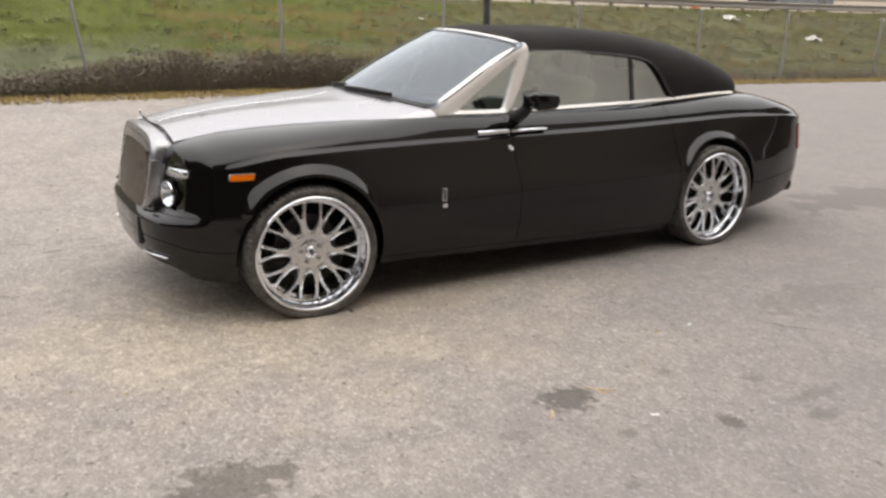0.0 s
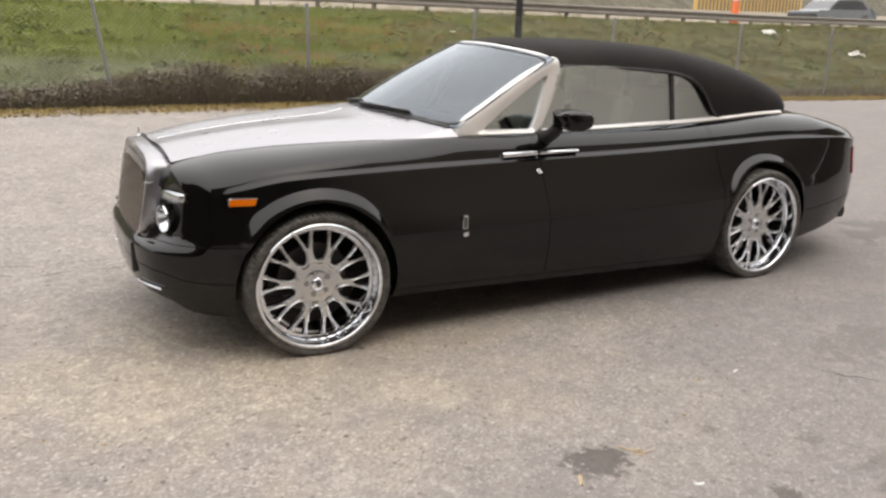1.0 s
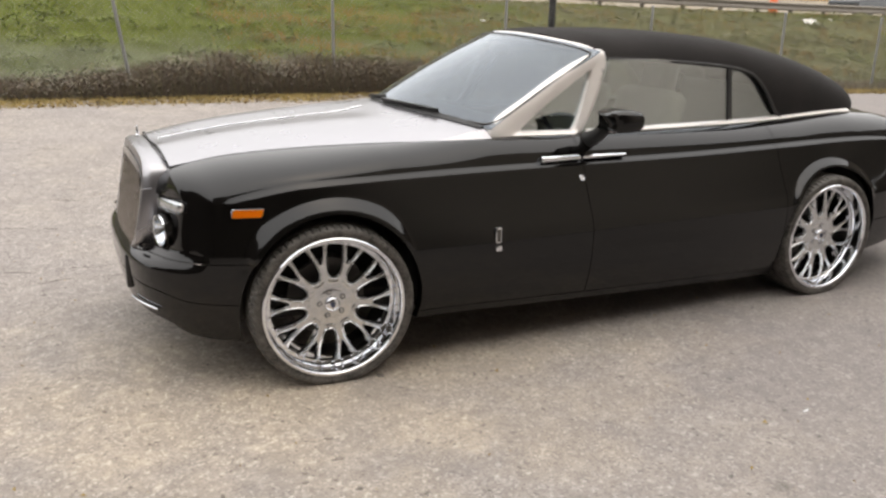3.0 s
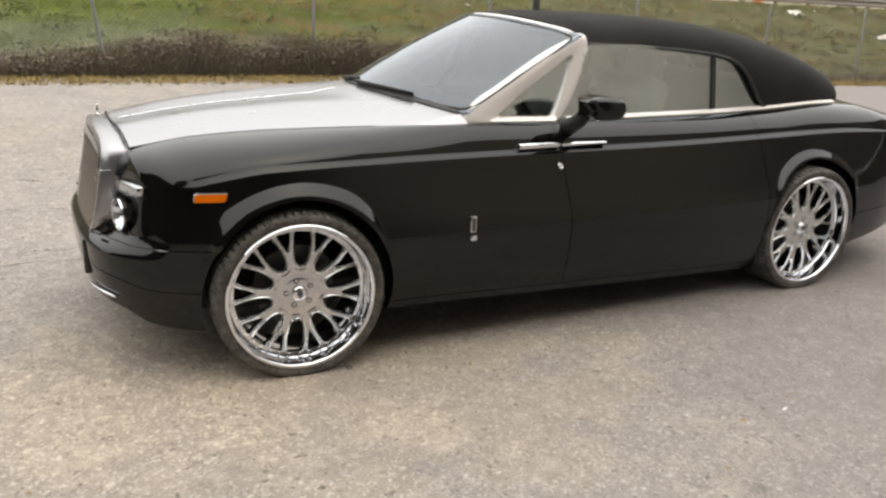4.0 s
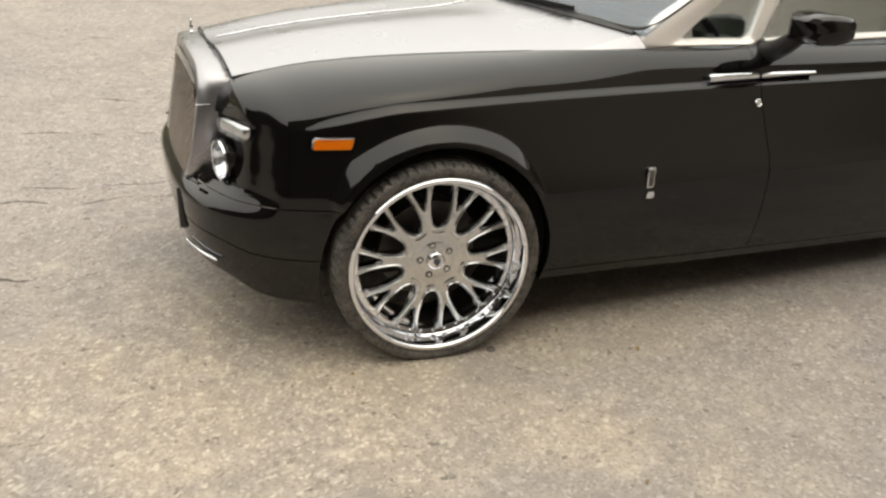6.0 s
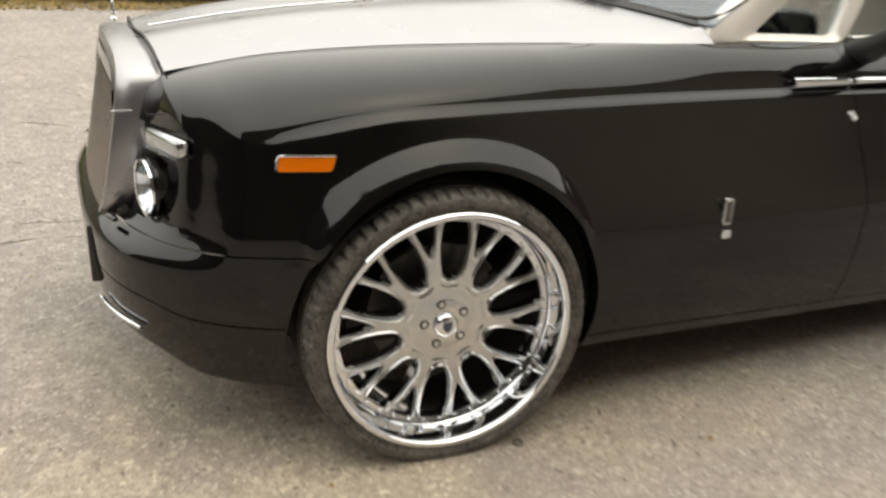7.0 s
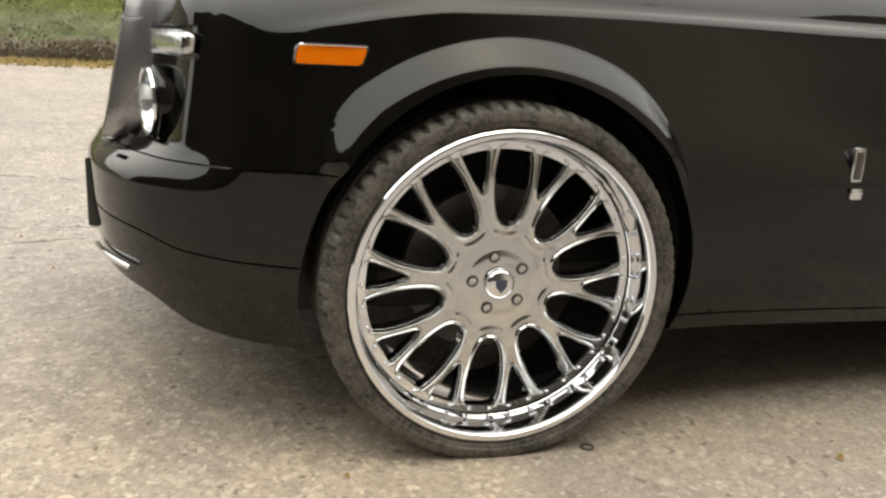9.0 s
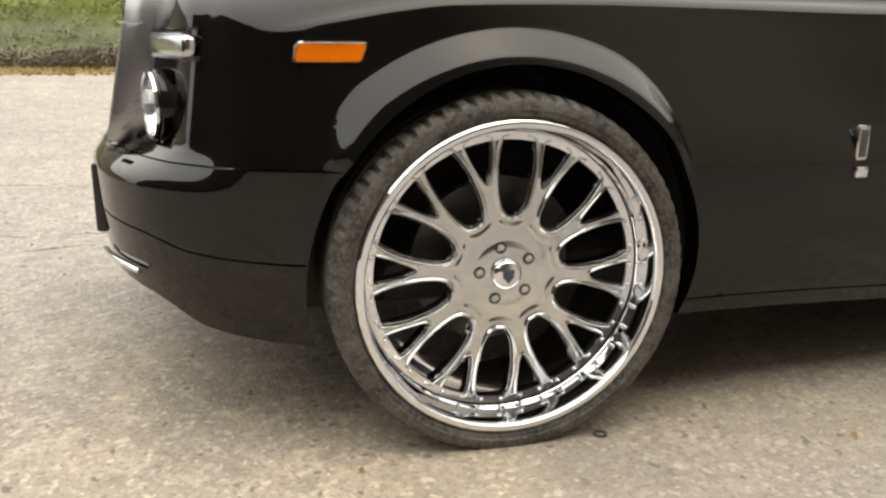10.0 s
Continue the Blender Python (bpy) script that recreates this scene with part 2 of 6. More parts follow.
def drift(m, bright, grey, straw):
    """Colour drifts over the bank: grey-green low down and bright green higher up at one end, olive and straw towards the other."""
    xyz = m.add("ShaderNodeSeparateXYZ")
    m.link(m.co, xyz.inputs[0])

    def along(axis, a, z, lo, hi):
        r = m.add("ShaderNodeMapRange")
        for k, v in (("From Min", a), ("From Max", z), ("To Min", lo), ("To Max", hi)):
            r.inputs[k].default_value = v
        m.link(xyz.outputs[axis], r.inputs["Value"])
        return r.outputs[0]

    def plus(p, q):
        n = m.add("ShaderNodeMath")
        m.link(p, n.inputs[0])
        m.link(q, n.inputs[1])
        return n.outputs[0]
    low = plus(m.noise(0.55, 5, 0.65, (0.6, 1, 1)), along("Y", 8.5, 15.0, 0.22, -0.20))
    far = plus(m.noise(0.40, 5, 0.68, (0.8, 1.2, 1)), along("X", 1.0, 15.0, -0.18, 0.16))
    c = m.mix(m.ramp(low, (0.40, 0.0), (0.62, 1.0)), bright, grey)
    c = m.mix(m.ramp(far, (0.42, 0.0), (0.64, 0.9)), c, straw)
    speck = m.noise(3.2, 6, 0.75)
    return m.mix(m.ramp(speck, (0.30, 0.35), (0.52, 0.0)), c, (0.09, 0.08, 0.045))


def soil():
    m = Nodes("grass_soil", (0.08, 0.08, 0.04), 0.95, spec=0.1)
    b = m.noise(14, 5, 0.7)
    c = drift(m, (0.105, 0.125, 0.027), (0.125, 0.138, 0.072), (0.125, 0.12, 0.06))
    m.color(m.mix(m.ramp(b, (0.4, 0.0), (0.75, 0.5)), c, (0.09, 0.08, 0.05)))
    return m.bump(b, 0.6, 0.05).m


def turf():
    """Grass blades: hue by blade, drifting over the bank."""
    m = Nodes("grass_blades", (0.1, 0.14, 0.04), 0.8, spec=0.1)
    g = m.add("ShaderNodeNewGeometry")
    rnd = g.outputs["Random Per Island"]
    bright = m.ramp(rnd, (0.0, (0.095, 0.125, 0.020)), (0.5, (0.120, 0.145, 0.024)), (1.0, (0.150, 0.160, 0.033)))
    grey = m.ramp(rnd, (0.0, (0.125, 0.142, 0.075)), (0.5, (0.145, 0.157, 0.085)), (1.0, (0.165, 0.170, 0.10)))
    straw = m.ramp(rnd, (0.0, (0.125, 0.125, 0.066)), (0.5, (0.143, 0.138, 0.074)), (1.0, (0.160, 0.140, 0.076)))
    return m.color(drift(m, bright, grey, straw)).m


def clump_leaves():
    """Broad weed leaves: fresher and paler than the grass, drifting with it over the bank."""
    m = Nodes("weed_leaves", (0.15, 0.2, 0.06), 0.7, spec=0.2)
    rnd = m.add("ShaderNodeNewGeometry").outputs["Random Per Island"]
    bright = m.ramp(rnd, (0.0, (0.115, 0.155, 0.026)), (0.5, (0.16, 0.195, 0.036)), (1.0, (0.205, 0.215, 0.05)))
    grey = m.ramp(rnd, (0.0, (0.13, 0.155, 0.082)), (0.5, (0.175, 0.195, 0.105)), (1.0, (0.215, 0.225, 0.135)))
    straw = m.ramp(rnd, (0.0, (0.14, 0.142, 0.07)), (0.5, (0.18, 0.175, 0.088)), (1.0, (0.215, 0.185, 0.095)))
    return m.color(drift(m, bright, grey, straw)).m


SOIL, CONCRETE = soil(), concrete()
CLUMP = clump_leaves()
GRASS = turf()
WEEDS = leafy("dry_weeds", (0.20, 0.10, 0.03), (0.27, 0.17, 0.04), (0.15, 0.12, 0.04), (0.23, 0.095, 0.03))
TWIGS = leafy("bare_twigs", (0.115, 0.093, 0.076), (0.17, 0.14, 0.115), (0.08, 0.063, 0.052), (0.19, 0.135, 0.085), (0.15, 0.145, 0.085), (0.095, 0.077, 0.063))
BRUSH_LEAF = leafy("brush_leaves", (0.14, 0.12, 0.10), (0.20, 0.17, 0.14), (0.10, 0.08, 0.066), (0.21, 0.145, 0.085), (0.16, 0.165, 0.10), (0.25, 0.22, 0.18), (0.09, 0.072, 0.06))
STRAW = leafy("straw", (0.30, 0.22, 0.075), (0.24, 0.17, 0.07), (0.38, 0.27, 0.10), (0.20, 0.17, 0.06), (0.33, 0.21, 0.06))
LITTER = leafy("fallen_leaves", (0.28, 0.19, 0.07), (0.21, 0.14, 0.06), (0.36, 0.26, 0.10), (0.17, 0.125, 0.065))


# ---------- mesh helpers ----------
def mesh_of(name, verts, faces, material, sharp=32, mats=None):
    me = bpy.data.meshes.new(name)
    me.from_pydata([tuple(map(float, v)) for v in verts], [], [tuple(map(int, f)) for f in faces])
    me.materials.append(material)
    me.validate()
    if sharp:
        me.polygons.foreach_set("use_smooth", [True] * len(me.polygons))
        me.set_sharp_from_angle(angle=radians(sharp))
    me.update()
    return me


def part(name, geo, material, parent=None, label="", sharp=32):
    """Links geometry (vertices, faces) or a mesh as one object under its thing."""
    me = geo if isinstance(geo, bpy.types.Mesh) else mesh_of(name, geo[0], geo[1], material, sharp)
    ob = new(name, me)
    if parent:
        ob.parent = parent
    if label:
        ob["label"] = label
    return ob


def thing(name, label, category, group="", kind="", at=(0, 0, 0)):
    ob = new(name)
    ob.location = at
    ob.empty_display_size = 0.2
    return tagged(ob, label, category, group, kind)


def join(*geos):
    vs, fs = [], []
    for v, f in geos:
        n = len(vs)
        vs += [tuple(p) for p in v]
        fs += [tuple(i + n for i in q) for q in f]
    return vs, fs


def moved(geo, m):
    return [tuple(m @ Vector(v)) for v in geo[0]], geo[1]


def curve_at(xs, ys, x):
    """Smooth one-dimensional interpolation through a few knots (limited cubic)."""
    xs, ys, x = np.asarray(xs, float), np.asarray(ys, float), np.asarray(x, float)
    h, d = np.diff(xs), np.diff(ys) / np.diff(xs)
    t = np.zeros_like(ys)
    same = d[:-1] * d[1:] > 0
    t[1:-1][same] = (3 * (h[:-1] + h[1:]) / ((2 * h[1:] + h[:-1]) / np.where(same, d[:-1], 1) + (h[1:] + 2 * h[:-1]) / np.where(same, d[1:], 1)))[same]
    t[0], t[-1] = d[0], d[-1]
    x = np.clip(x, xs[0], xs[-1])
    i = np.clip(np.searchsorted(xs, x) - 1, 0, len(xs) - 2)
    u = (x - xs[i]) / h[i]
    return ((1 + 2 * u) * (1 - u) ** 2 * ys[i] + u * (1 - u) ** 2 * h[i] * t[i] + u * u * (3 - 2 * u) * ys[i + 1] + u * u * (u - 1) * h[i] * t[i + 1])


def spline(points, n):
    """n points at even spacing on a smooth curve through the given points."""
    p = np.asarray(points, float)
    q = np.vstack([2 * p[0] - p[1], p, 2 * p[-1] - p[-2]])
    out = []
    for a, b, c, d in zip(q[:-3], q[1:-2], q[2:-1], q[3:]):
        ta = max(np.linalg.norm(b - a), 1e-6) ** 0.5
        tb = ta + max(np.linalg.norm(c - b), 1e-6) ** 0.5
        tc = tb + max(np.linalg.norm(d - c), 1e-6) ** 0.5
        for t in np.linspace(ta, tb, 24, endpoint=False):
            A1, A2, A3 = a + (b - a) * t / ta, b + (c - b) * (t - ta) / (tb - ta), c + (d - c) * (t - tb) / (tc - tb)
            B1, B2 = A1 + (A2 - A1) * t / tb, A2 + (A3 - A2) * (t - ta) / (tc - ta)
            out.append(B1 + (B2 - B1) * (t - ta) / (tb - ta))
    out = np.array(out + [p[-1]])
    s = np.concatenate([[0], np.cumsum(np.linalg.norm(np.diff(out, axis=0), axis=1))])
    u = np.linspace(0, s[-1], n)
    return np.stack([np.interp(u, s, out[:, k]) for k in range(p.shape[1])], 1)


def grid(P, close_u=False, close_v=False, flip=False):
    """Faces over an array of points (nu, nv, 3)."""
    nu, nv = P.shape[:2]
    f = []
    for i in range(nu if close_u else nu - 1):
        for j in range(nv if close_v else nv - 1):
            q = (i * nv + j, (i + 1) % nu * nv + j, (i + 1) % nu * nv + (j + 1) % nv, i * nv + (j + 1) % nv)
            f.append(q[::-1] if flip else q)
    return P.reshape(-1, 3), f


def thick(P, depth, flip=False):
    """A sheet (nu, nv, 3) given thickness along its normals, with closed rims."""
    du, dv = np.gradient(P, axis=0), np.gradient(P, axis=1)
    n = np.cross(du, dv)
    n /= np.maximum(np.linalg.norm(n, axis=2, keepdims=True), 1e-9)
    Q = P + n * depth
    nu, nv = P.shape[:2]
    v = np.concatenate([P.reshape(-1, 3), Q.reshape(-1, 3)])
    N = nu * nv
    f = []
    for i in range(nu - 1):
        for j in range(nv - 1):
            q = (i * nv + j, (i + 1) * nv + j, (i + 1) * nv + j + 1, i * nv + j + 1)
            f += [q[::-1], tuple(a + N for a in q)]
    ring = [i * nv for i in range(nu)] + [(nu - 1) * nv + j for j in range(1, nv)] + [i * nv + nv - 1 for i in range(nu - 2, -1, -1)] + list(range(nv - 2, 0, -1))
    for a, b in zip(ring, ring[1:] + ring[:1]):
        f.append((a, b, b + N, a + N))
    return v, ([q[::-1] for q in f] if (depth < 0) != flip else f)


def sweep(path, section, up=(0, 0, 1), scale=None, caps=True):
    """A closed section (a, b) carried along a path: a across, b along up."""
    p = np.asarray(path, float)
    t = np.gradient(p, axis=0)
    t /= np.maximum(np.linalg.norm(t, axis=1, keepdims=True), 1e-9)
    a = np.cross(t, np.asarray(up, float))
    a /= np.maximum(np.linalg.norm(a, axis=1, keepdims=True), 1e-9)
    b = np.cross(a, t)
    s = np.asarray(section, float)
    k = np.ones(len(p)) if scale is None else np.asarray(scale, float)
    P = p[:, None] + k[:, None, None] * (s[None, :, :1] * a[:, None] + s[None, :, 1:] * b[:, None])
    v, f = grid(P, close_v=True)
    if caps:
        m = len(s)
        f = f + [tuple(range(m))[::-1], tuple((len(p) - 1) * m + i for i in range(m))]
    return v, f


def oval(rx, ry, n=12):
    return [(rx * math.cos(a), ry * math.sin(a)) for a in np.linspace(0, 2 * math.pi, n, endpoint=False)]


def slab(w, h, r=0.2, n=3):
    """A rounded rectangle section."""
    r *= min(w, h) / 2
    out = []
    for cx, cy, a0 in ((w / 2 - r, h / 2 - r, 0), (-w / 2 + r, h / 2 - r, 90), (-w / 2 + r, -h / 2 + r, 180), (w / 2 - r, -h / 2 + r, 270)):
        out += [(cx + r * math.cos(radians(a0 + 90 * k / n)), cy + r * math.sin(radians(a0 + 90 * k / n))) for k in range(n + 1)]
    return out


def revolve(profile, n=96, axis_flip=1):
    """Spins (radius, out) about the wheel's axle; 'out' runs along local -y."""
    pr = np.asarray(profile, float)
    a = np.linspace(0, 2 * math.pi, n, endpoint=False)
    P = np.stack([pr[None, :, 0] * np.cos(a)[:, None], np.broadcast_to(-pr[None, :, 1], (n, len(pr))), pr[None, :, 0] * np.sin(a)[:, None]], 2)
    return grid(P, close_u=True)


def box(cx, cy, cz, sx, sy, sz, r=0.01, seg=2):
    bm = bmesh.new()
    bmesh.ops.create_cube(bm, size=1, matrix=Matrix.Translation((cx, cy, cz)) @ Matrix.Diagonal((sx, sy, sz, 1)))
    if r:
        bmesh.ops.bevel(bm, geom=bm.edges[:], offset=min(r, 0.45 * min(sx, sy, sz)), segments=seg, affect="EDGES", profile=0.5)
    bm.verts.index_update()
    out = [tuple(v.co) for v in bm.verts], [tuple(v.index for v in f.verts) for f in bm.faces]
    bm.free()
    return out


def plate(outline, y_of, depth, side):
    """A flat panel from an outline in (x, z), bent on to the leaning side of the cabin, with thickness."""
    n = len(outline)
    v = [(x, side * y_of(x, z), z) for x, z in outline] + [(x, side * (y_of(x, z) - depth), z) for x, z in outline]
    f = [tuple(range(n)), tuple(range(2 * n - 1, n - 1, -1))] + [((i + 1) % n, i, n + i, n + (i + 1) % n) for i in range(n)]
    return v, ([q[::-1] for q in f] if side > 0 else f)


def smooth_step(a, b, x):
    u = np.clip((np.asarray(x, float) - a) / (b - a), 0, 1)
    return u * u * (3 - 2 * u)


# ---------- ground, bank, road ----------
def ground_z(x, y):
    """The lot is flat round the car and climbs gently to the fence, more so at its near end; the bank goes on up to the road."""
    x, y = np.asarray(x, float), np.asarray(y, float)
    edge = np.interp(x, [-40, -2, 4, 13, 19, 60], [0.46, 0.43, 0.40, 0.22, 0.10, 0.0])
    top = np.interp(x, [-40, 0, 9, 15, 19, 28, 35, 80], [1.95, 1.92, 1.87, 1.81, 1.73, 1.63, 1.61, 1.5])
    z = 0.024 + edge * np.clip((y - 1.3) / 6.0, 0, 1) ** 1.15
    return z + (top - edge) * smooth_step(7.2, 21.0, y) * (y > 7.2)


def sheet(name, xs, ys, material, label, category, lift=0.0, rough=0.0):
    X, Y = np.meshgrid(np.array(xs, float), np.array(ys, float), indexing="ij")
    Z = ground_z(X, Y) + lift
    if rough:
        Z = Z + rough * np.array([[noise.noise((a * 0.7, b * 0.7, 3.0)) for a, b in zip(r, q)] for r, q in zip(X, Y)])
    ob = part(name, grid(np.stack([X, Y, Z], 2)), material, sharp=0)
    ob.data.polygons.foreach_set("use_smooth", [True] * len(ob.data.polygons))
    return tagged(ob, label, category, kind="structure")


wide = [-400, -120, -50, -25, -14]
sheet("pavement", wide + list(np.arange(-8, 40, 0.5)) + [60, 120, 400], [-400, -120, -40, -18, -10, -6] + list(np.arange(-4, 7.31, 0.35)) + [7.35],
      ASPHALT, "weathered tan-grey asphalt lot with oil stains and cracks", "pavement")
sheet("ground", wide + list(np.arange(-8, 40, 0.5)) + [60, 120, 400], [7.35] + list(np.arange(7.7, 21.5, 0.35)), SOIL,
      "grassy bank climbing from the lot to the road", "ground", rough=0.05)
X = np.array(wide + list(np.arange(-8, 60, 4)) + [120, 400], float)
rd = np.stack([np.stack([X, np.full_like(X, y), np.interp(X, [-40, 0, 9, 15, 19, 28, 35, 80], [1.95, 1.92, 1.87, 1.81, 1.73, 1.63, 1.61, 1.5]) + dz], 1) for y, dz in ((21.46, 0), (24, 0.03), (32, 0.1), (46, 0.1), (120, 0.3), (900, 0.3))], 1)
tagged(part("road", grid(rd), CONCRETE, sharp=0), "pale concrete road behind a guard rail", "road", kind="structure")


def crack_lines():
    """Jagged open cracks in the asphalt, dark and a little sunken at their edges."""
    lines = (((-4.2, 1.75), (-2.6, 1.42), (-1.54, 1.20), (-1.29, 1.10), (-1.06, 1.13), (-0.7, 1.08)), ((-3.0, 1.78), (-1.54, 1.48), (-1.18, 1.39), (-0.6, 1.30)), 
             ((-1.62, 2.36), (-1.33, 2.30), (-1.2, 2.27), (-0.96, 2.22), (-0.72, 2.19)), ((-1.12, 3.02), (-0.85, 2.93), (-0.70, 2.90)), ((-1.4, 4.9), (-1.18, 4.84), (-0.9, 4.78)),
             ((-2.05, 3.12), (-1.75, 3.16), (-1.6, 3.18)), ((2.25, -2.26), (2.30, -2.36), (2.38, -2.46)), ((-1.7, 0.35), (-1.45, 0.2), (-1.3, 0.22)))
    rnd = np.random.default_rng(9)
    geos = []
    for line in lines:
        full = spline(line, max(12, int(60 * np.linalg.norm(np.subtract(line[-1], line[0])))))
        drift_ = np.cumsum(rnd.normal(0, 0.006, full.shape), axis=0)
        full = full + drift_ - np.linspace(0, 1, len(full))[:, None] * drift_[-1]
        at = 0
        while at < len(full) - 5:
            n = int(rnd.integers(5, 22))
            q = full[at:at + n]
            at += n + int(rnd.integers(2, 12))
            if len(q) < 4:
                continue
            w = (0.0015 + 0.010 * rnd.beta(1.1, 2.2, len(q))) * np.sin(np.linspace(0.1, math.pi - 0.1, len(q)))
            d = np.gradient(q, axis=0)
            d /= np.linalg.norm(d, axis=1, keepdims=True)
            side = np.stack([-d[:, 1], d[:, 0]], 1) * w[:, None]
            z = ground_z(q[:, 0], q[:, 1])[:, None]
            P = np.stack([np.concatenate([q + side, z + 0.0035], 1), np.concatenate([q, z + 0.0025], 1), np.concatenate([q - side, z + 0.0035], 1)], 1)
            geos.append(grid(P, flip=True))
    ob = part("pavement_cracks", join(*geos), CRACK, sharp=0)
    tagged(ob, "dark jagged cracks running over the asphalt", "cracks", kind="stuff")


CHAFF = dusty("dry_chaff", (0.50, 0.38, 0.24), 0.85)
CRACK = dusty("crack_dirt", (0.115, 0.105, 0.094), 0.95, 0, 0, 0.5, 30, (0.17, 0.155, 0.135), 0.1)
crack_lines()


# ---------- the car ----------
car = thing("convertible_car", "long black convertible, silver bonnet, black cloth roof, large chrome wheels", "car")
R_TYRE, WHEELBASE, ARCH_R, ARCH_Z = 0.396, 3.23, 0.450, 0.386
HALF = spline([(-0.85, 0.0), (-0.845, 0.25), (-0.822, 0.45), (-0.785, 0.58), (-0.73, 0.68), (-0.66, 0.757), (-0.58, 0.813), (-0.48, 0.857), (-0.38, 0.893), (-0.2, 0.93), (0.1, 0.962),
               (0.5, 0.978), (0.82, 0.985), (2.0, 0.985), (3.0, 0.975), (3.6, 0.95), (4.05, 0.885), (4.38, 0.76), (4.58, 0.57), (4.69, 0.3), (4.72, 0.0)], 880)
TAN = np.gradient(HALF, axis=0)
TAN /= np.linalg.norm(TAN, axis=1, keepdims=True)
OUT = np.stack([-TAN[:, 1], TAN[:, 0]], 1)
SEAM = 0.633


def crest_z(x):
    """Height of the shoulder crease."""
    return curve_at([-0.85, -0.65, -0.56, -0.48, -0.42, -0.36, -0.25, -0.13, 0.34, 1.2, 2.0, 3.0, 3.5, 4.0, 4.4, 4.72], [0.885, 0.905, 0.904, 0.906, 0.915, 0.927, 0.948, 0.963, 0.974, 0.975, 0.972, 0.985, 0.992, 0.972, 0.935, 0.91], x)


def sill_z(x):
    return curve_at([-0.85, -0.74, -0.64, -0.42, 0.5, 1.2, 2.0, 2.85, 3.6, 4.2, 4.72], [0.368, 0.342, 0.282, 0.250, 0.275, 0.248, 0.212, 0.18, 0.23, 0.32, 0.42], x)


def edge_line(x):
    """The line where the sides end: bonnet edge, waist rail, edge of the rear deck."""
    k = [-0.85, -0.76, -0.68, -0.58, -0.35, 0, 0.4, 0.9, 1.4, 2.5, 3.0, 3.5, 3.9, 4.3, 4.58, 4.72]
    return np.stack([curve_at(k, [-0.66, -0.645, -0.63, -0.57, -0.35, 0, 0.4, 0.9, 1.4, 2.5, 3.0, 3.5, 3.84, 4.17, 4.46, 4.61], x),
                     curve_at(k, [0.425, 0.432, 0.442, 0.455, 0.497, 0.565, 0.645, 0.722, 0.715, 0.672, 0.655, 0.622, 0.56, 0.44, 0.24, 0.0], x),
                     curve_at(k, [0.955, 0.972, 0.990, 1.010, 1.052, 1.079, 1.091, 1.096, 1.094, 1.096, 1.108, 1.125, 1.115, 1.06, 1.005, 0.985], x)], -1)


def side_offset(x, z, top):
    """How far the flank lies inside the plan outline at a height."""
    zz = np.where(z > 0.6, 0.6 + (z - 0.6) * 0.4 / (top - 0.6), z)
    o = curve_at([0.15, 0.22, 0.30, 0.42, 0.52, 0.62, 0.68, 0.75, 0.82, 0.88, 0.955, 0.975, 0.99, 1.0], [0.13, 0.085, 0.045, 0.014, 0.003, 0.0, 0.012, 0.041, 0.073, 0.099, 0.128, 0.1358, 0.1415, 0.1453], zz)
    crease = curve_at([0.9, 0.972, 0.980, 0.987, 0.994, 1.0], [0.0, 0.0, 0.0008, 0.0040, 0.0095, 0.0165], zz)
    lean = 0.32 + 0.68 * smooth_step(-0.5, 1.0, x)
    lean = lean * (1 - 0.82 * smooth_step(3.1, 4.5, x))
    o = np.where(z > 0.62, o * lean, o) + crease * smooth_step(-0.56, -0.30, x)
    return o + (0.045 * smooth_step(-0.52, -0.66, x) + 0.045 * smooth_step(-0.64, -0.80, x)) * smooth_step(0.585, 0.668, z)


NA, NB, NT = 26, 52, 14


def arch_r(dx, dz):
    """Distance from an arch's centre; arches are a little narrower than they are tall."""
    return np.hypot(np.asarray(dx) * 1.06, dz)


def flare(x, z, cx):
    """Swelling of the wing round a wheel arch: a creased ledge with a rounded front end, tapering to a point behind."""
    r = np.hypot(x - cx, z - ARCH_Z)
    up = (z - ARCH_Z) / np.maximum(r, 1e-3)
    wide_ = (0.068 if cx == 0 else 0.05) * np.where(x > cx, smooth_step(0.50, 0.92, up), np.clip((up - 0.55) / 0.24, 0, 1) ** 0.5)
    ledge = np.clip((ARCH_R + wide_ - r) / np.maximum(0.8 * wide_, 1e-4), 0, 1) ** 0.9
    return (0.034 if cx == 0 else 0.024) * ledge * np.where(x > cx, smooth_step(0.50, 0.75, up), smooth_step(0.50, 0.62, up))


